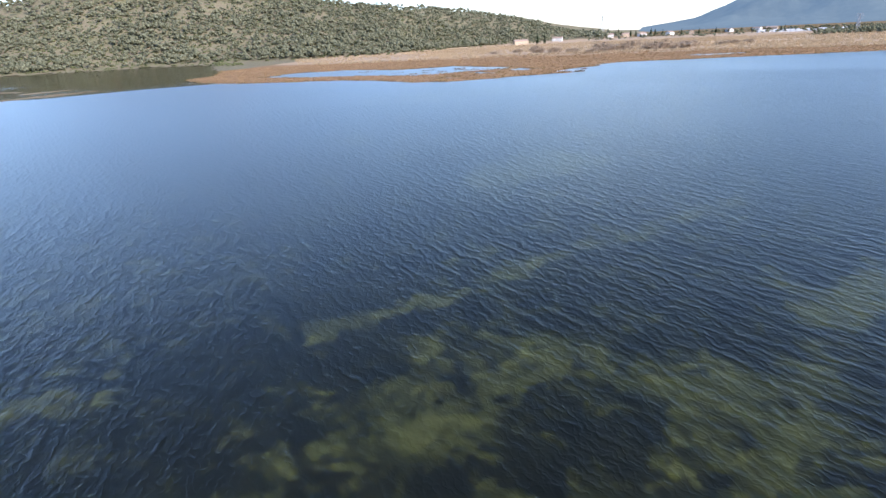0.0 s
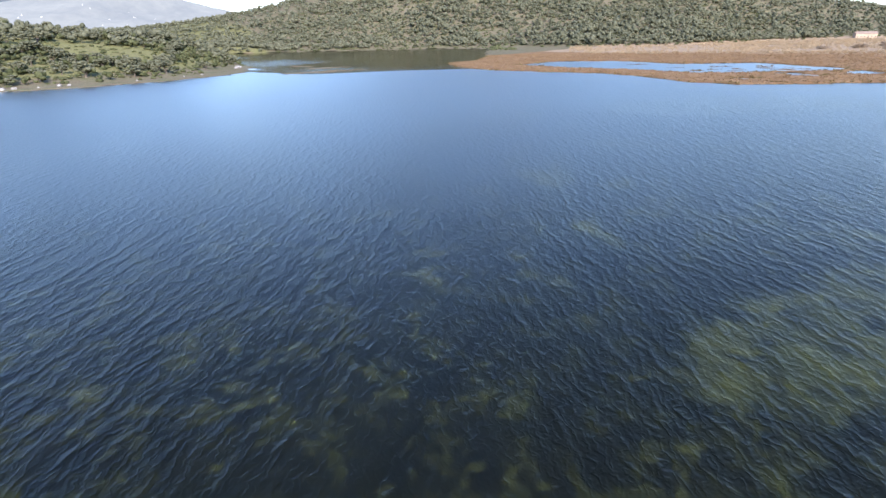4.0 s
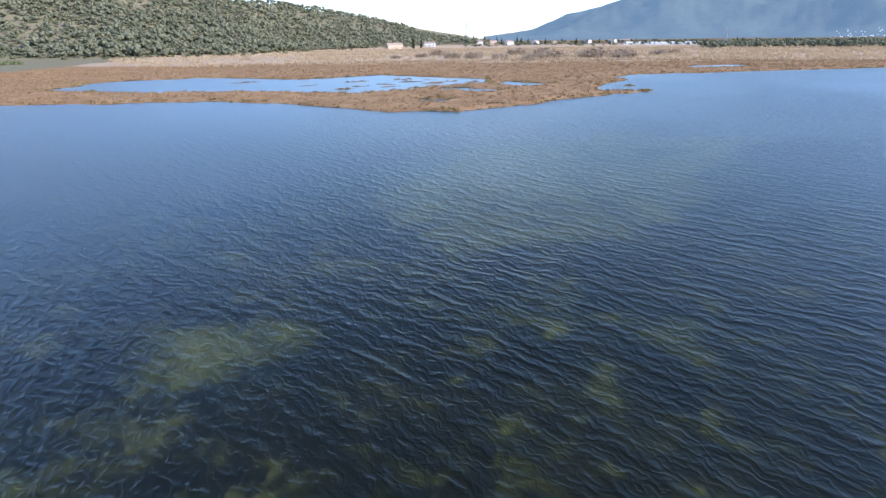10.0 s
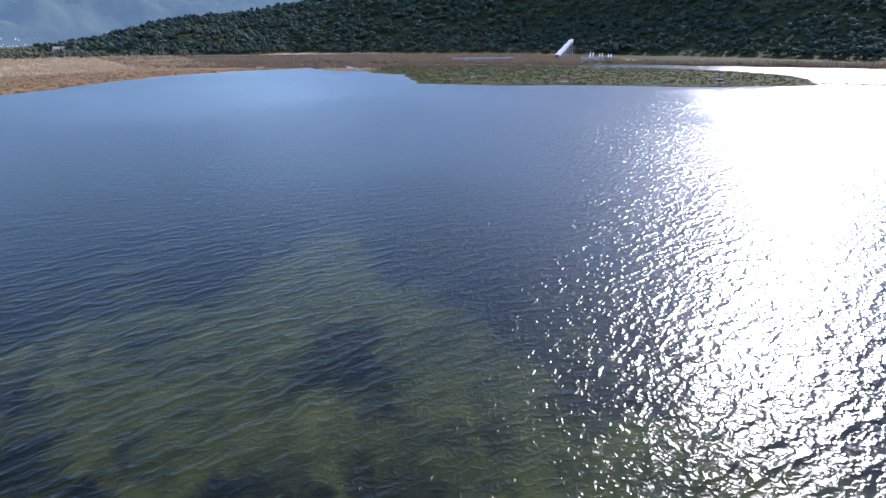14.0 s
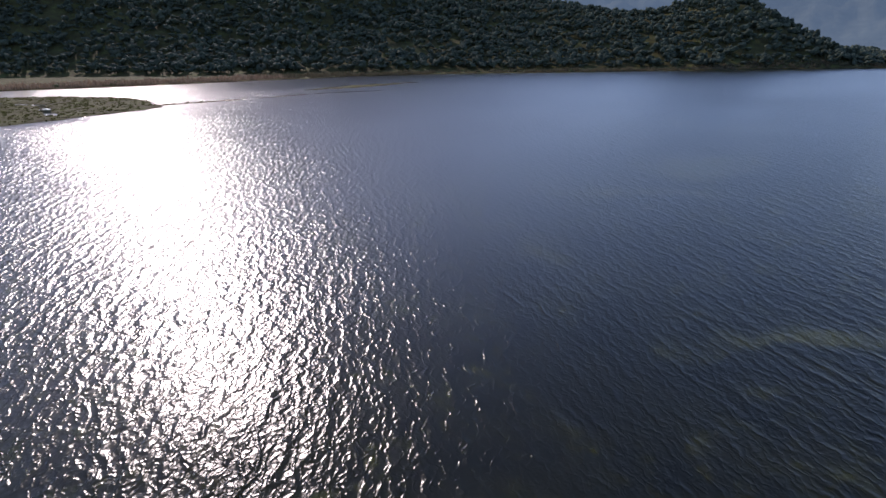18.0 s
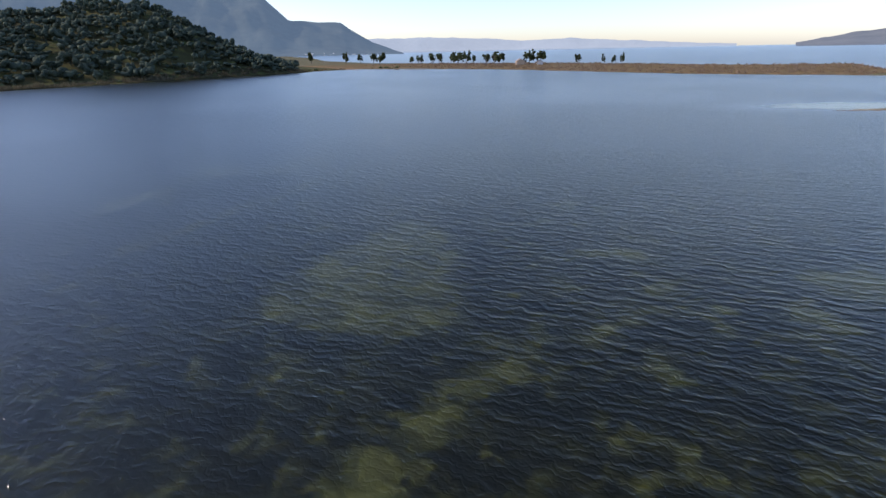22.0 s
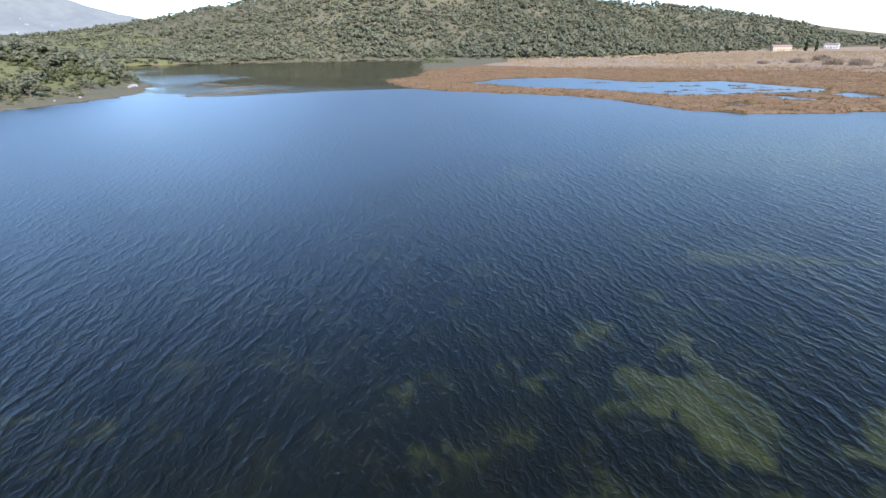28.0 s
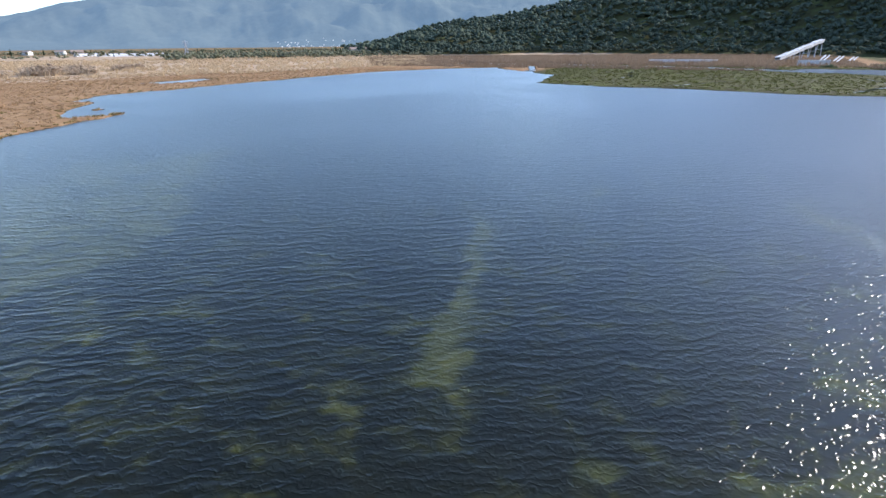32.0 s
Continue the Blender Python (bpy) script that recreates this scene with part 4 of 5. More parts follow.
def olive_trees():
    models = [olive_model(200 + k) for k in range(6)]
    x, y, z, g = scatter(1500, (55, 106), (212, 480), lambda x, y, z, s, ups, g: (ups[1] > 0.6) & (s > 2.5) & (g.random(len(x)) < 0.6 + 0.6 * fractal(x, y, 0.03, 47, 2)) & ~((np.hypot(x + 268, (y - 175) * 0.8) < 20)), 57)
    taken = []
    for px, py, pz in zip(x, y, z):
        if all((px - qx) ** 2 + (py - qy) ** 2 > 20 for qx, qy in taken):
            taken.append((px, py))
            k = len(taken) - 1
            if k > 330:
                break
            size = g.uniform(3.6, 7.0)
            m = pose(px, py, pz - 0.1, 0, 0, g.uniform(0, 360)) @ Matrix.Diagonal((size * g.uniform(0.9, 1.25), size * g.uniform(0.9, 1.25), size * g.uniform(0.72, 0.95), 1))
            if k < len(models):
                models[k].matrix_basis = m
            else:
                c = copy_thing(models[k % len(models)], m)
                c.matrix_basis = m


olive_trees()
x, y, z, g = scatter(9000, (52, 108), (205, 560), lambda x, y, z, s, ups, g: (s > 1.0) & (ups[1] > 0.1) & (g.random(len(x)) < 0.55), 58)
forest("peninsula_scrub", "low olive-green bushes and dry grass tussocks", "scrub", BUSH, spots_of(x, y, z, g.uniform(0.6, 2.5, len(x)), g, 5), SCRUB, 0.05)
x, y, z, g = scatter(2600, (54, 106), (212, 420), lambda x, y, z, s, ups, g: (s > 3.0) & (ups[1] > 0.5) & (g.random(len(x)) < 0.55 + 0.9 * fractal(x, y, 0.035, 47, 2)) & (np.hypot(x + 268, (y - 175) * 0.8) > 18), 68)
forest("peninsula_bushes", "rounded grey-green bushes between the olive trees", "bushes", OLIVE_FAR, spots_of(x, y, z, g.uniform(2.0, 4.2, len(x)), g, 6), SCRUB, 0.5)
x, y, z, g = scatter(3800, (52, 82), (300, 720), lambda x, y, z, s, ups, g: (s > 3.0) & (ups[0] < 2.5) & (g.random(len(x)) < 0.7), 59)
forest("saddle_grove", "olive trees on the saddle behind the peninsula", "olive grove", OLIVE_FAR, spots_of(x, y, z, g.uniform(3.5, 6.5, len(x)), g, 6), OLIVE)


def gum_model(seed):
    """Tall bare trunk with a ragged open crown."""
    g = np.random.default_rng(seed)
    root = new("gum_tree")
    limbs = [tube([(0, 0, -0.03), (0.01, 0, 0.25), (0.03, 0.01, 0.5), (0.02, 0.02, 0.75)], [0.035, 0.028, 0.02, 0.01], 6)]
    for k in range(4):
        a = 1.6 * k + g.uniform(-0.4, 0.4)
        limbs.append(tube([(0.02, 0, 0.34 + 0.06 * k), (0.14 * math.cos(a), 0.14 * math.sin(a), 0.56 + 0.05 * k), (0.24 * math.cos(a), 0.24 * math.sin(a), 0.68 + 0.05 * k)], [0.018, 0.012, 0.005], 5))
    tv, tf = join(limbs)
    new("trunk", mesh_from("trunk", tv, tf, BARK)).parent = root
    pts = crown_points(g, 110, 0.62, 0.22, 1.0, 0.15)
    cv, cf = clumps(pts, g.uniform(0.05, 0.11, 110), 0.9, 0.5, seed)
    new("crown", mesh_from("crown", cv, cf, GUM)).parent = root
    return tagged(root, "dark broad-crowned tree standing on the sandy spit", "tree", "trees along the spit")


def along(ob, places):
    """Repeats of a model at x, y, height, spread."""
    for k, (px, py, h, w) in enumerate(places):
        m = pose(px, py, float(ground_height(px, py)[0][0]) - 0.05, 0, 0, 77 * k) @ Matrix.Diagonal((h * w, h * w, h, 1))
        src = ob[k % len(ob)]
        if k < len(ob):
            src.matrix_basis = m
        else:
            copy_thing(src, m).matrix_basis = m


SPIT_TREES = [(-176, -691, 15, 0.9), (-198, -603, 14, 0.7), (-208, -577, 11, 0.7), (-217, -553, 12, 1.0), (-221, -543, 13, 1.1), (-241, -491, 8.5, 1.0), (-245, -478, 10, 0.9), (-252, -460, 11, 1.0), (-256, -451, 11, 1.0), (-262, -434, 12, 1.0), (-266, -425, 12, 0.9), (-270, -415, 13.5, 0.8), (-274, -405, 9, 0.7)]
SPIT_TREES_WEST = [(-280, -390, 10, 1.0), (-284, -380, 12, 1.1), (-287, -376, 11, 1.1), (-300, -342, 13.5, 0.85), (-305, -330, 12, 1.0), (-321, -295, 9, 0.7), (-330, -271, 9, 0.5), (-333, -262, 8, 0.6), (-336, -254, 10, 0.45)]
along([gum_model(300 + k) for k in range(5)], SPIT_TREES + SPIT_TREES_WEST)


def cypress_model(seed):
    g = np.random.default_rng(seed)
    root = new("cypress")
    new("trunk", mesh_from("trunk", *tube([(0, 0, -0.03), (0, 0, 0.2), (0, 0, 0.6)], [0.025, 0.02, 0.008], 6), BARK)).parent = root
    pts, rad = [], []
    for k in range(40):
        u = g.uniform(0, 1)
        a, w = g.uniform(0, 6.28), 0.085 * (1 - u) ** 0.6 * min(1, 6 * u + 0.5)
        pts.append((w * math.cos(a), w * math.sin(a), 0.08 + 0.9 * u))
        rad.append(0.055 * (1.15 - u))
    cv, cf = clumps(pts, rad, 1.7, 0.35, seed)
    new("crown", mesh_from("crown", cv, cf, CYPRESS)).parent = root
    return tagged(root, "dark slender cypress by a farmhouse", "cypress", "cypresses on the plain")


def bearing_spot(az, d):
    return CENTRE[0] - math.sin(radians(az)) * d, CENTRE[1] + math.cos(radians(az)) * d


CYPRESSES = [(81, 893, 19, 0.9), (92, 893, 17.5, 0.9), (588, 600, 12, 1.3), (583, 604, 12.5, 1.3), (578, 608, 11, 1.4), (598, 592, 11, 1.4), (714, 563, 10, 1.0)]
for az, d, h in ((-13.4, 1180, 17), (-14.6, 1170, 15), (-15.1, 1175, 14), (-16.6, 1150, 17), (-17.0, 1150, 15), (-17.7, 1160, 13), (-19.4, 1180, 12), (-22.4, 1210, 13), (-24.6, 1200, 11), (-28.0, 1240, 10), (-36.4, 1000, 11), (-36.8, 1000, 10), (-12.3, 1200, 14), (-21.0, 1170, 12)):
    CYPRESSES.append((*bearing_spot(az, d), h, 1.3))
along([cypress_model(320 + k) for k in range(3)], CYPRESSES)


# ---- marsh, reeds and shore plants ----
def blades(seed, n, width, high, lean, thick=0.05):
    """A tuft of upright blades."""
    g = np.random.default_rng(seed)
    vs, fs = [], []
    for k in range(n):
        a, r = g.uniform(0, 6.28), width * math.sqrt(g.uniform(0, 1))
        bx, by, h = r * math.cos(a), r * math.sin(a), high * g.uniform(0.6, 1.0)
        lx, ly = bx + lean * g.normal(), by + lean * g.normal()
        t = g.uniform(0, 3.14)
        dx, dy = thick * math.cos(t), thick * math.sin(t)
        i = len(vs)
        vs += [(bx - dx, by - dy, 0), (bx + dx, by + dy, 0), (lx, ly, h)]
        fs.append((i, i + 1, i + 2))
    return np.array(vs), np.array(fs)


TUFT = [blades(400 + k, 15, 0.6, 0.55, 0.3, 0.13) for k in range(5)]
REED_TUFT = [blades(420 + k, 16, 0.7, 1.0, 0.16, 0.10) for k in range(5)]


def on_marsh(x, y, z, s, ups, g):
    return (s > 0.25) & (x > -300) & (y > 190) & (np.maximum.reduce(ups) < 0.8) & (g.random(len(x)) < np.where(s < 2.0, 1.0, 0.5))


x, y, z, g = scatter(60000, (-66, 45), (108, 360), on_marsh, 61)
edge = shore_distance(x, y) < 2.2
size = g.uniform(0.4, 1.05, len(x)) * (1 + 0.35 * fractal(x, y, 0.08, 50, 2))
sp = spots_of(x, y, z, size, g, 5)
forest("marsh_tufts", "rust-brown glasswort tufts covering the salt marsh", "marsh plants", TUFT, sp[~edge], MARSH, 0.03)
forest("marsh_edge_tufts", "olive and straw tufts along the marsh edge", "marsh plants", TUFT, sp[edge], EDGE, 0.03)


def on_reeds(x, y, z, s, ups, g):
    d = np.hypot(x, y - 100)
    band = (y + 0.25 * x > 400) & (x > -260)
    return (s > 10) & (np.maximum.reduce(ups) < 0.8) & band & (g.random(len(x)) < np.clip(0.55 + 0.9 * fractal(x, y, 0.02, 48, 3), 0.05, 1))


x, y, z, g = scatter(24000, (-58, 22), (330, 760), on_reeds, 62)
forest("reed_bed", "pale straw-coloured dry reeds behind the marsh", "reeds", REED_TUFT, spots_of(x, y, z, g.uniform(1.0, 2.3, len(x)), g, 5), REED, 0.05)


def on_shore_reeds(x, y, z, s, ups, g):
    east = (x > 240) & (y < 330) & (y > -180) & (np.maximum.reduce(ups) < 1.5) & (((s > 1) & (s < 40) & (y < 40)) | ((x > 385) & (x < 560) & (y >= 40)))
    spit = (x < -190) & (y < -20) & (s > 1.5) & (x > -440)
    south = (y < -160) & (x > -130) & (s > 0.6) & (s < 16)
    return (east | spit | south) & (g.random(len(x)) < np.clip(0.6 + 0.8 * fractal(x, y, 0.03, 49, 2), 0.1, 1))


x, y, z, g = scatter(15000, (80, 185), (290, 660), on_shore_reeds, 63)
forest("spit_reeds", "brown and straw reeds along the sandy spit", "reeds", REED_TUFT, spots_of(x, y, z, g.uniform(0.8, 1.9, len(x)), g, 5), BROWN_REED, 0.05)
x, y, z, g = scatter(36000, (-190, -60), (310, 560), on_shore_reeds, 66)
reeds = spots_of(x, y, z, g.uniform(1.6, 3.4, len(x)), g, 5)
# reeds on this stretch get the darker material, shade put into its colour
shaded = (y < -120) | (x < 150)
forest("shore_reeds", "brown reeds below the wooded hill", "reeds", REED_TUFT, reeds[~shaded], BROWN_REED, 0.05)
forest("shore_rushes", "shore reeds in dull grey-brown, the hill's shade put into their colour", "reeds", REED_TUFT, reeds[shaded], SHADED_REED, 0.05)
x, y, z, g = scatter(26000, (-92, -52), (300, 660), lambda x, y, z, s, ups, g: (s > 1.5) & (np.maximum.reduce(ups) < 1.5) & (x > 320) & (g.random(len(x)) < np.clip(0.6 + 0.7 * fractal(x, y, 0.03, 47, 2), 0.1, 1)), 67)
forest("plain_reeds", "rust-brown reeds and rushes on the eastern plain", "reeds", REED_TUFT, spots_of(x, y, z, g.uniform(0.9, 2.0, len(x)), g, 5), BROWN_REED, 0.05)
x, y, z, g = scatter(5000, (-200, -95), (330, 520), lambda x, y, z, s, ups, g: (s > 5) & (s < 30) & (g.random(len(x)) < 0.35), 64)
forest("shore_bushes", "dark bushes at the foot of the wooded hill", "bushes", BUSH, spots_of(x, y, z, g.uniform(1.2, 3.4, len(x)), g, 5), SCRUB, 0.1)
x, y, z, g = scatter(26000, (-125, -70), (180, 420), lambda x, y, z, s, ups, g: (s > 0.3) & (x > 180) & (y > 12) & (y < 240) & (g.random(len(x)) < 0.6), 65)
forest("pasture_tufts", "green and brown grass tussocks on the low flat", "grass", TUFT, spots_of(x, y, z, g.uniform(0.4, 1.1, len(x)), g, 5), TURF, 0.03)


def tamarisk_model(seed):
    g = np.random.default_rng(seed)
    root = new("tamarisk_bush")
    stems = []
    for k in range(9):
        a = g.uniform(0, 6.28)
        stems.append(tube([(0.05 * math.cos(a), 0.05 * math.sin(a), -0.03), (0.2 * math.cos(a), 0.2 * math.sin(a), 0.3), (0.36 * math.cos(a), 0.36 * math.sin(a), 0.55)], [0.016, 0.011, 0.004], 4))
    new("base", mesh_from("base", *join(stems), BARK)).parent = root
    pts = crown_points(g, 40, 0.95, 0.08, 0.62, 0.2)
    new("brush", mesh_from("brush", *join([clumps(pts[:16], g.uniform(0.06, 0.12, 16), 0.8, 0.5, seed), blades(seed, 420, 0.62, 0.7, 0.16, 0.012)]), TAMARISK)).parent = root
    return tagged(root, "leafless brown tamarisk bush among dry reeds", "bush", "bushes in the reeds")


TAMARISKS = [(57, 485, 7, 1.3), (70, 478, 7, 1.4), (82, 456, 6, 1.5), (93, 430, 5, 1.5), (100, 440, 7, 1.6), (109, 458, 8, 1.6), (120, 462, 8, 1.7), (143, 455, 9, 1.7), (151, 466, 9, 1.7), (161, 445, 7, 1.7), (172, 470, 8, 1.6), (182, 490, 7, 1.6), (203, 476, 6, 1.5), (213, 486, 6, 1.5), (234, 505, 5, 1.4), (60, 560, 7, 1.5), (120, 540, 8, 1.8), (150, 560, 8, 1.8), (41, 520, 5, 1.4), (20, 500, 4, 1.5)]
along([tamarisk_model(340 + k) for k in range(4)], TAMARISKS)


# ---- buildings ----
def box(bm, lo, hi, bevel=0.0):
    made = bmesh.ops.create_cube(bm, size=1.0, matrix=Matrix.Translation([(a + b) / 2 for a, b in zip(lo, hi)]) @ Matrix.Diagonal([b - a for a, b in zip(lo, hi)] + [1]))
    if bevel:
        bmesh.ops.bevel(bm, geom=list({e for v in made["verts"] for e in v.link_edges}), offset=bevel, segments=1, affect="EDGES")
    return bm


def gable(length, depth, eaves, rise, over=0.4, thick=0.25):
    """A pitched roof of two slabs and a ridge."""
    bm = bmesh.new()
    for side in (-1, 1):
        y0, y1 = side * (depth / 2 + over), 0.0
        pts = [(-length / 2 - over, y0, eaves - over * rise / depth * 2), (length / 2 + over, y0, eaves - over * rise / depth * 2), (length / 2 + over, y1, eaves + rise), (-length / 2 - over, y1, eaves + rise)]
        low = [bm.verts.new(p) for p in pts]
        high = [bm.verts.new((p[0], p[1], p[2] + thick)) for p in pts]
        bm.faces.new(low[::-1])
        bm.faces.new(high)
        for k in range(4):
            bm.faces.new((low[k], low[(k + 1) % 4], high[(k + 1) % 4], high[k]))
    box(bm, (-length / 2 - over, -0.2, eaves + rise + 0.1), (length / 2 + over, 0.2, eaves + rise + thick + 0.12))
    bmesh.ops.recalc_face_normals(bm, faces=bm.faces)
    return bm


def house(name, label, m, length, depth, eaves, rise, wall, windows=3, category="house"):
    """A small country house: walls with gables, roof, door and windows with frames."""
    root = new(name)
    bm = bmesh.new()
    box(bm, (-length / 2, -depth / 2, -0.6), (length / 2, depth / 2, eaves))
    for sx in (-1, 1):
        a = [bm.verts.new((sx * length / 2 + dx, y, z)) for dx in (0, -sx * 0.3) for y, z in ((-depth / 2, eaves), (depth / 2, eaves), (0, eaves + rise - 0.02))]
        bm.faces.new(a[:3])
        bm.faces.new(a[3:][::-1])
        for k in range(3):
            bm.faces.new((a[k], a[(k + 1) % 3], a[3 + (k + 1) % 3], a[3 + k]))
    bmesh.ops.recalc_face_normals(bm, faces=bm.faces)
    part("wall", bm, wall, root)
    part("roof", gable(length, depth, eaves, rise), TILES, root, "weathered clay tile roof")
    for side in (-1, 1):
        for k in range(windows):
            x = (k + 0.5) / windows * length - length / 2
            doorway = k == windows // 2 and side < 0
            h0, h1, w = (0.0, 2.1, 0.55) if doorway else (1.0, 2.2, 0.5)
            y = side * (depth / 2 + 0.03)
            p = part("door" if doorway else "window", box(bmesh.new(), (x - w, y - 0.03, h0), (x + w, y + 0.03, h1)), DARK, root)
            if not doorway:
                part("sill", box(bmesh.new(), (x - w - 0.1, y - 0.12, h0 - 0.12), (x + w + 0.1, y + 0.12, h0 - 0.01)), PLASTER, p)
    root.matrix_basis = m
    return tagged(root, label, category)


def at(x, y, turn, dz=0.0):
    return pose(x, y, float(ground_height(x, y)[0][0]) + dz, 0, 0, turn)


house("farmhouse", "long ochre farmhouse with clay roof below the hill", at(56, 914, 20), 23, 9, 5.0, 2.2, OCHRE, 6)
house("farmhouse", "white farmhouse with pale roof beside cypresses", at(124, 1022, -15), 17, 9, 5.0, 2.2, PLASTER, 5)
house("beach_house", "low ochre house among trees on the spit", at(-296, -352, 58), 17, 8, 3.4, 2.0, OCHRE, 4)
house("outbuilding", "low white outbuilding beside the spit house", at(-306, -333, 58), 9, 5, 2.8, 1.2, PLASTER, 3)
house("boat_hut", "small hut at the end of the peninsula", at(-446, -62, 30), 6, 4, 2.6, 1.2, OCHRE, 2, "hut")
house("barn", "long white barn in front of the orchard", at(713, 663, -45), 34, 12, 5, 3.0, SHEET, 6, "barn")
for az, d, w, turn in ((67.9, 470, 12, 20), (66.8, 480, 9, 60), (65.6, 475, 14, -15), (64.4, 485, 16, 10), (62.6, 500, 11, 40), (63.6, 498, 10, -30)):
    hx, hy = bearing_spot(az, d)
    house("villa", "white villa among olives behind the peninsula", at(hx, hy, turn), w, 8, 4.5, 2.0, PLASTER, 3)
for az, d, w in ((28.5, 905, 18), (30.0, 900, 14), (27.0, 915, 12)):
    hx, hy = bearing_spot(az, d)
    house("villa", "white villa high on the olive hill", at(hx, hy, 12), w, 10, 6.0, 2.2, PLASTER, 4)
for k, (az, d, w) in enumerate(((-14.2, 1120, 14), (-15.8, 1130, 16), (-18.4, 1150, 20), (-20.3, 1190, 22), (-23.5, 1230, 18), (-25.8, 1240, 16), (-27.0, 1230, 20), (-12.8, 1080, 12))):
    hx, hy = bearing_spot(az, d)
    house("country_house", "pale country house among cypresses on the plain", at(hx, hy, 25 * k), w, 9, 5.0, 2.2, PLASTER if k % 3 else OCHRE, 4)


def greenhouse(m, length):
    """A run of plastic tunnels: arched cover, end walls and door."""
    root = new("greenhouse")
    bm = bmesh.new()
    n = 10
    rows = [[bm.verts.new((x, 6 * math.cos(math.pi * k / n), 0.6 + 3.4 * math.sin(math.pi * k / n))) for k in range(n + 1)] for x in (-length / 2, length / 2)]
    for k in range(n):
        bm.faces.new((rows[0][k], rows[0][k + 1], rows[1][k + 1], rows[1][k]))
    for r in rows:
        bm.faces.new(r)
    part("cover", bm, SHEET, root)
    part("base_wall", box(bmesh.new(), (-length / 2, -6.1, -0.5), (length / 2, 6.1, 0.62)), PLASTER, root)
    part("door", box(bmesh.new(), (length / 2, -1.2, 0.62), (length / 2 + 0.1, 1.2, 3.0)), DARK, root)
    root.matrix_basis = m
    return tagged(root, "long white plastic greenhouse on the plain", "greenhouse", "greenhouses")


for az, d, length, turn in ((-29.2, 960, 34, -15), (-30.6, 950, 40, -20), (-32.8, 945, 46, -25), (-27.4, 1000, 30, -10)):
    greenhouse(at(*bearing_spot(az, d), turn), length)


def bar(bm, a, b, w):
    """A square member from a to b."""
    a, b = Vector(a), Vector(b)
    m = (b - a).to_track_quat("Z", "Y").to_matrix().to_4x4()
    bmesh.ops.create_cube(bm, size=1.0, matrix=Matrix.Translation((a + b) / 2) @ m @ Matrix.Diagonal((w, w, (b - a).length, 1)))


def pylon(m, high):
    """A lattice mast with three cross-arms."""
    root = new("pylon")
    corner = lambda k, z: (Vector(((1, 1), (-1, 1), (-1, -1), (1, -1))[k % 4]) * (0.11 * high * (1 - z / high) ** 1.3 + 0.012 * high)).to_3d() + Vector((0, 0, z))
    bm = bmesh.new()
    levels = [high * f for f in (0, 0.14, 0.28, 0.42, 0.55, 0.67, 0.78, 0.89, 1.0)]
    for a, b in zip(levels, levels[1:]):
        for k in range(4):
            bar(bm, corner(k, a), corner(k, b), 0.3)
            bar(bm, corner(k, a), corner(k + 1, b), 0.18)
            bar(bm, corner(k + 1, a), corner(k, b), 0.18)
    part("mast", bm, STEEL, root)
    for z, reach in ((0.72, 0.17), (0.83, 0.21), (0.94, 0.15)):
        bm = bmesh.new()
        for s in (-1, 1):
            bar(bm, (0, 0.3, z * high), (s * reach * high, 0, z * high), 0.25)
            bar(bm, (0, -0.3, z * high + 0.04 * high), (s * reach * high, 0, z * high), 0.2)
            bar(bm, (s * reach * high, 0, z * high), (s * reach * high, 0, (z - 0.045) * high), 0.22)
        part("cross_arm", bm, STEEL, root)
    root.matrix_basis = m
    return tagged(root, "tall grey lattice power pylon on the plain", "pylon", "pylons")


for az, d, high in ((-35.2, 800, 21), (-11.6, 1250, 34)):
    pylon(at(*bearing_spot(az, d), az + 20, -0.3), high)


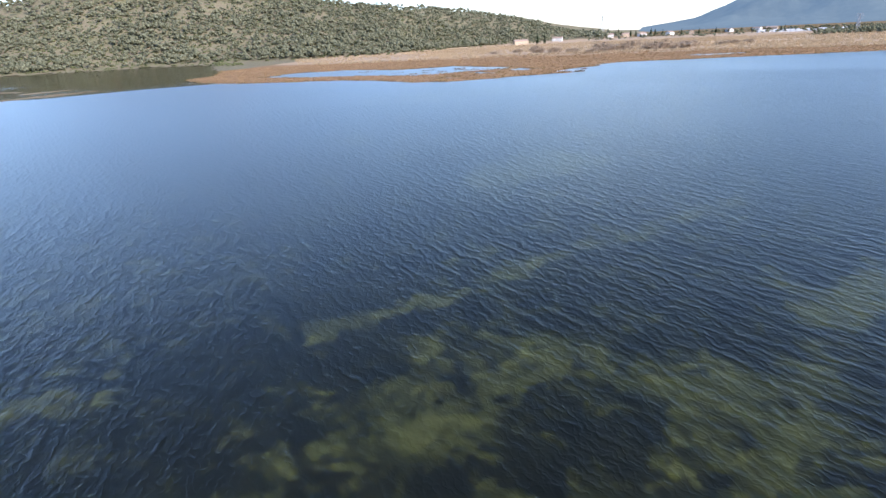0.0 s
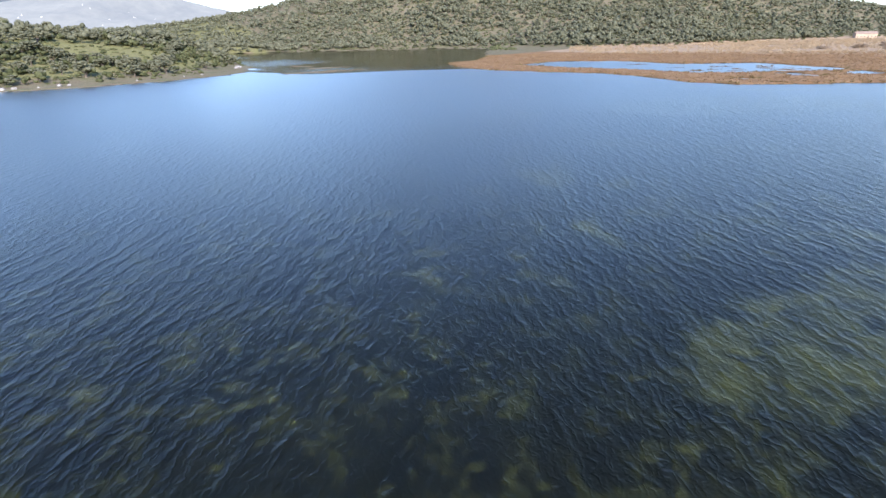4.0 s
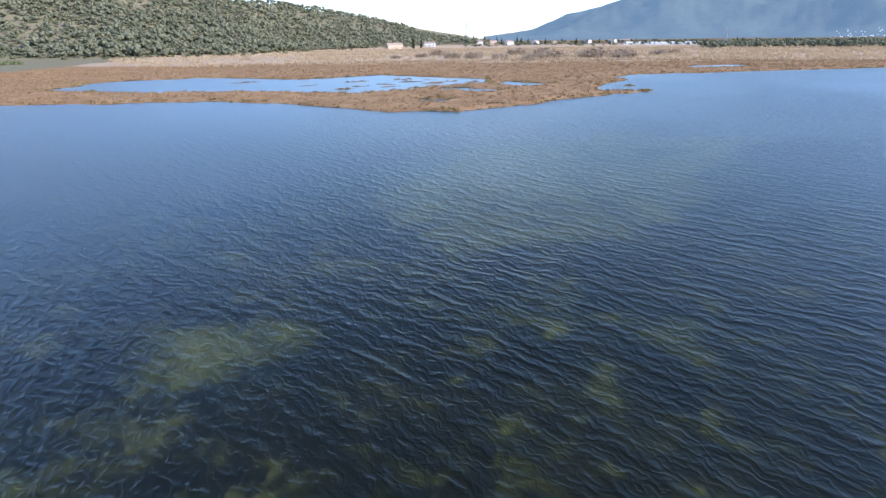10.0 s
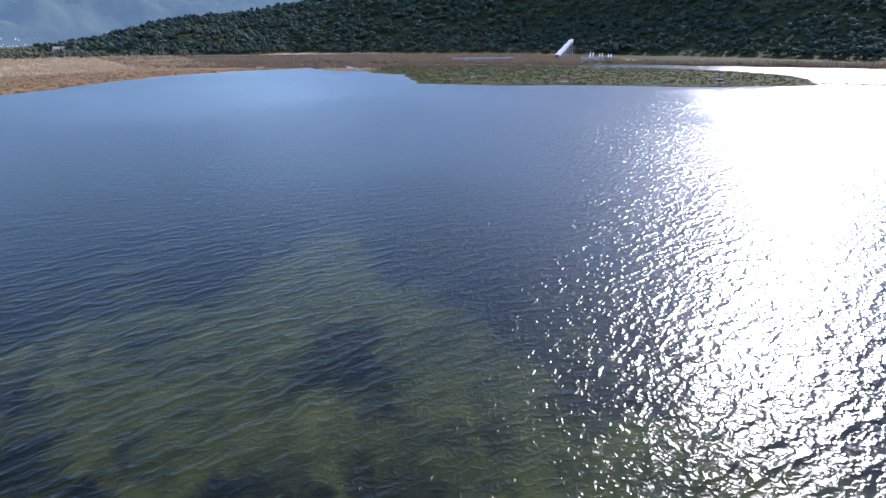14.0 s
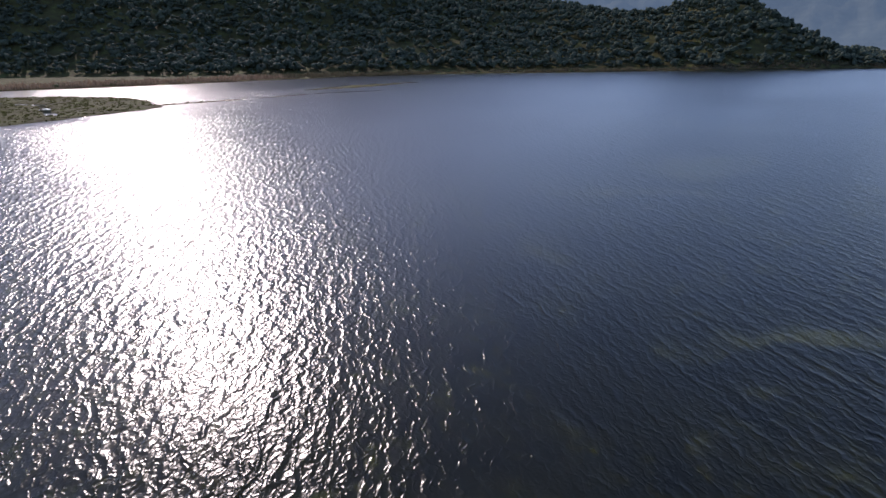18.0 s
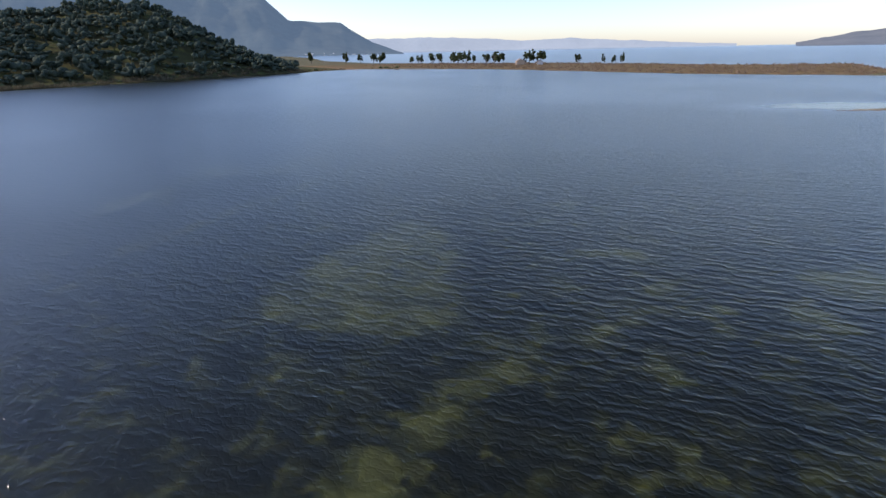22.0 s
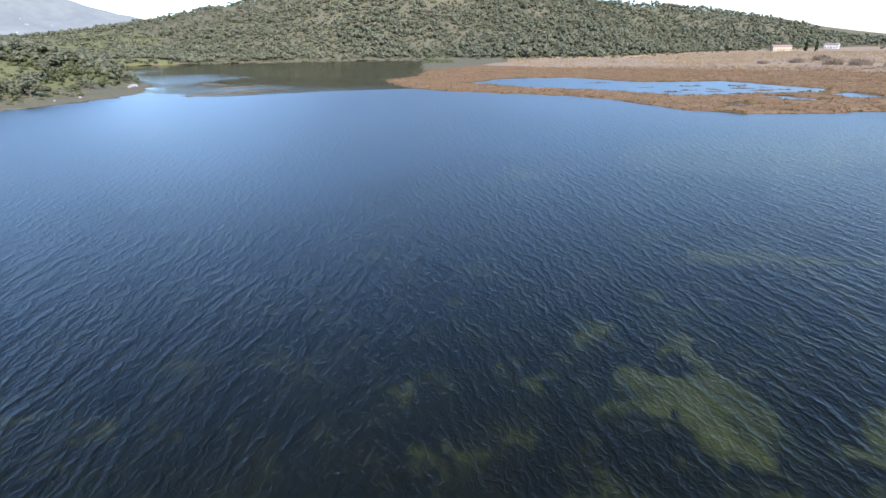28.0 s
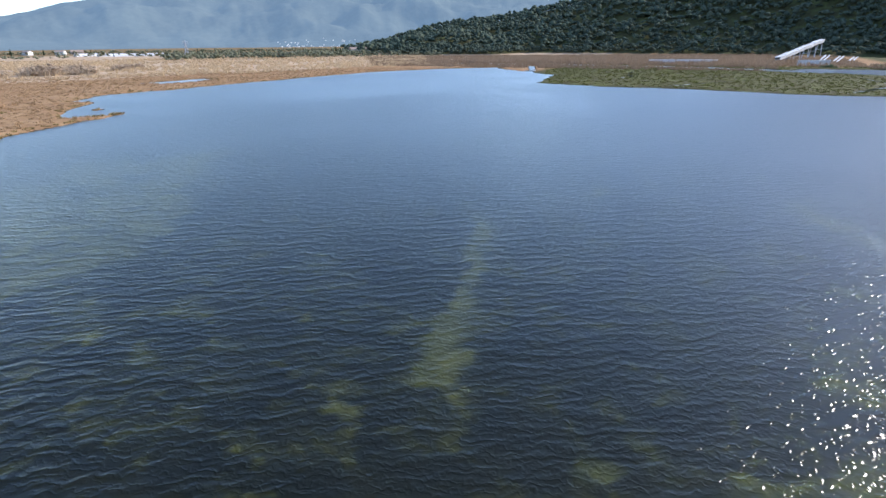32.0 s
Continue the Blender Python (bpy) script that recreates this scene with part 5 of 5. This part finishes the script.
def conveyor():
    """Salt works: a long white-clad inclined gallery on trestles, with shorter chutes at its foot."""
    root = new("inclined_conveyor")
    foot, head = Vector((438, 86, 2.2)), Vector((548, 53, 13.6))
    line = head - foot
    side = Vector((-line.y, line.x, 0)).normalized()
    for k in range(8):
        a, b = foot + line * (k / 8 + 0.004), foot + line * ((k + 1) / 8 - 0.004)
        drop = (0, 0.1, -0.15, 0.05, 0.2, -0.1, 0.3, 0)[k]
        bm = bmesh.new()
        for lo, hi, w in ((0.0, 0.25, 1.7), (2.0, 2.25, 1.8)):
            vs = [bm.verts.new(p + side * s * w + Vector((0, 0, h + drop))) for p in (a, b) for s in (-1, 1) for h in (lo, hi)]
            bmesh.ops.convex_hull(bm, input=vs)
        for s in (-1, 1):
            vs = [bm.verts.new(p + side * (s * 1.66 + d) + Vector((0, 0, h + drop))) for p in (a, b) for d in (-0.05, 0.05) for h in (0.2, 2.05)]
            bmesh.ops.convex_hull(bm, input=vs)
        part("gallery_panel", bm, SHEET, root)
    for f in (0.22, 0.42, 0.62, 0.8, 0.96):
        p = foot + line * f
        ground_z = float(ground_height(p.x, p.y)[0][0])
        bm = bmesh.new()
        for s in (-1, 1):
            bar(bm, p + side * s * 1.3, Vector((p.x, p.y, ground_z - 0.3)) + side * s * 2.4, 0.5)
        bar(bm, p + side * -1.8 - Vector((0, 0, p.z * 0.4)), p + side * 1.8 - Vector((0, 0, p.z * 0.4)), 0.3)
        part("trestle", bm, STEEL, root)
    for k in range(3):
        a = Vector((428 + 7 * k, 62 - 9 * k, 1.2))
        bm = bmesh.new()
        for s in (-0.5, 0.5):
            bar(bm, a + Vector((0, 2.2 * s, 0)), a + Vector((22, -6 + 2.2 * s, 4.2 - 0.7 * k)), 0.7)
        part("chute", bm, SHEET, root, "white sheet-metal chute")
        bm = bmesh.new()
        bar(bm, a + Vector((17, -4.6, 3.0 - 0.5 * k)), (a.x + 17, a.y - 4.6, 0.1), 0.5)
        part("prop", bm, STEEL, root)
    return tagged(root, "long white inclined conveyor with chutes at a works", "conveyor")


conveyor()


def low_wall(a, b, high, label):
    root = new("works_wall")
    a, b = Vector((*a, 0)), Vector((*b, 0))
    n = max(3, int((b - a).length / 9))
    for k in range(n):
        p, q = a.lerp(b, k / n + 0.006), a.lerp(b, (k + 1) / n - 0.006)
        z = float(ground_height((p.x + q.x) / 2, (p.y + q.y) / 2)[0][0])
        m = Matrix.Translation(((p + q) / 2).to_2d().to_3d() + Vector((0, 0, z + high / 2 - 0.2))) @ Matrix.Rotation(math.atan2(q.y - p.y, q.x - p.x), 4, "Z")
        bm = bmesh.new()
        bmesh.ops.create_cube(bm, size=1.0, matrix=m @ Matrix.Diagonal(((q - p).length, 0.5, high + 0.4, 1)))
        part("panel", bm, SHEET, root)
        bm = bmesh.new()
        bmesh.ops.create_cube(bm, size=1.0, matrix=m @ Matrix.Translation((0, 0, high / 2 + 0.3)) @ Matrix.Diagonal(((q - p).length + 0.1, 0.9, 0.22, 1)))
        part("coping", bm, PLASTER, root)
    return tagged(root, label, "wall")


low_wall((412, 168), (418, 122), 2.6, "long low white wall at the edge of the reeds")
low_wall((398, 76), (404, 58), 3.2, "short white block wall beside the conveyor")


def scattered_village(name, label, az, near, far, n, size, seed):
    """White houses too far to tell apart, as one mesh."""
    g = np.random.default_rng(seed)
    bm_v, bm_f = [], []
    for k in range(n):
        a, d = g.uniform(*az), g.uniform(near, far)
        x, y = bearing_spot(a, d)
        hit, loc, *_ = scene.ray_cast(bpy.context.evaluated_depsgraph_get(), (x, y, 900), (0, 0, -1))
        z = loc.z if hit else 0
        if z < 0.5:
            z = 0.5
        w, l, h, t = g.uniform(0.6, 1.2) * size, g.uniform(0.6, 1.3) * size, g.uniform(0.35, 0.7) * size, g.uniform(0, 3)
        i = len(bm_v)
        for sx, sy in ((-1, -1), (1, -1), (1, 1), (-1, 1)):
            px, py = sx * w / 2, sy * l / 2
            for zz in (-6, h):
                bm_v.append((x + px * math.cos(t) - py * math.sin(t), y + px * math.sin(t) + py * math.cos(t), z + zz))
        for s in (-1, 1):
            bm_v.append((x - s * l / 2 * math.sin(t), y + s * l / 2 * math.cos(t), z + h * 1.3))
        q = [i + v for v in range(10)]
        bm_f += [(q[0], q[2], q[3], q[1]), (q[2], q[4], q[5], q[3]), (q[4], q[6], q[7], q[5]), (q[6], q[0], q[1], q[7]), (q[1], q[3], q[8]), (q[5], q[7], q[9]), (q[3], q[5], q[9], q[8]), (q[7], q[1], q[8], q[9])]
    return tagged(new(name, mesh_from(name, bm_v, bm_f, PLASTER)), label, "village", kind="stuff")


bpy.context.view_layer.update()
scattered_village("plain_village", "white village at the foot of the mountains", (-52, -44), 2450, 2650, 60, 4, 81)
scattered_village("coast_village", "row of white houses along the far coast", (94, 104), 2690, 2730, 44, 3.4, 82)
scattered_village("foothill_village", "white houses scattered on the bare hill", (58, 76), 1650, 2000, 26, 2.6, 83)
scattered_village("south_coast_village", "pale houses along the foot of the southern mountains", (159, 166), 2490, 2560, 22, 4, 84)


# ---- rocks on the shores ----
def rock(seed):
    g = np.random.default_rng(seed)
    bm = bmesh.new()
    bmesh.ops.create_icosphere(bm, subdivisions=2, radius=1.0)
    for v in bm.verts:
        n = noise.noise(v.co * 1.3 + Vector((seed, 0, 0))) * 0.45 + noise.noise(v.co * 3.1 + Vector((0, seed, 0))) * 0.15
        v.co *= 1 + n
        v.co.z = v.co.z * 0.75
    me = bpy.data.meshes.new("boulder")
    bm.to_mesh(me)
    bm.free()
    me.materials.append(ROCK)
    return tagged(new("boulder", me), "pale limestone boulder at the water's edge", "rock", "boulders on the peninsula shore")


ROCKS = [(-216, 95, 1.9), (-214.5, 98.5, 2.1), (-213, 101.5, 1.7), (-211.5, 104.5, 1.3), (-210.5, 107, 1.0), (-212, 106, 0.8), (-209, 110, 0.9), (-205.5, 123, 0.9), (-205, 126, 0.8), (-250, 66, 0.9), (-240, 75, 0.7), (-231, 84, 0.6), (-244, 226, 1.3), (-240, 222, 1.0), (-247, 229, 1.5), (-203, 150, 0.5), (-206, 172, 0.5), (-210, 183, 0.6), (-262, 58, 0.6), (-207.5, 117, 0.5)]
stones = [rock(90 + k) for k in range(5)]
for k, (px, py, r) in enumerate(ROCKS):
    z = max(float(ground_height(px, py)[0][0]), -0.35)
    m = pose(px, py, z + 0.3 * r, 0, 0, 67 * k) @ Matrix.Diagonal((r, r * 0.8, r * 0.85, 1))
    if k < len(stones):
        stones[k].matrix_basis = m
    else:
        copy_thing(stones[k % 5], m).matrix_basis = m
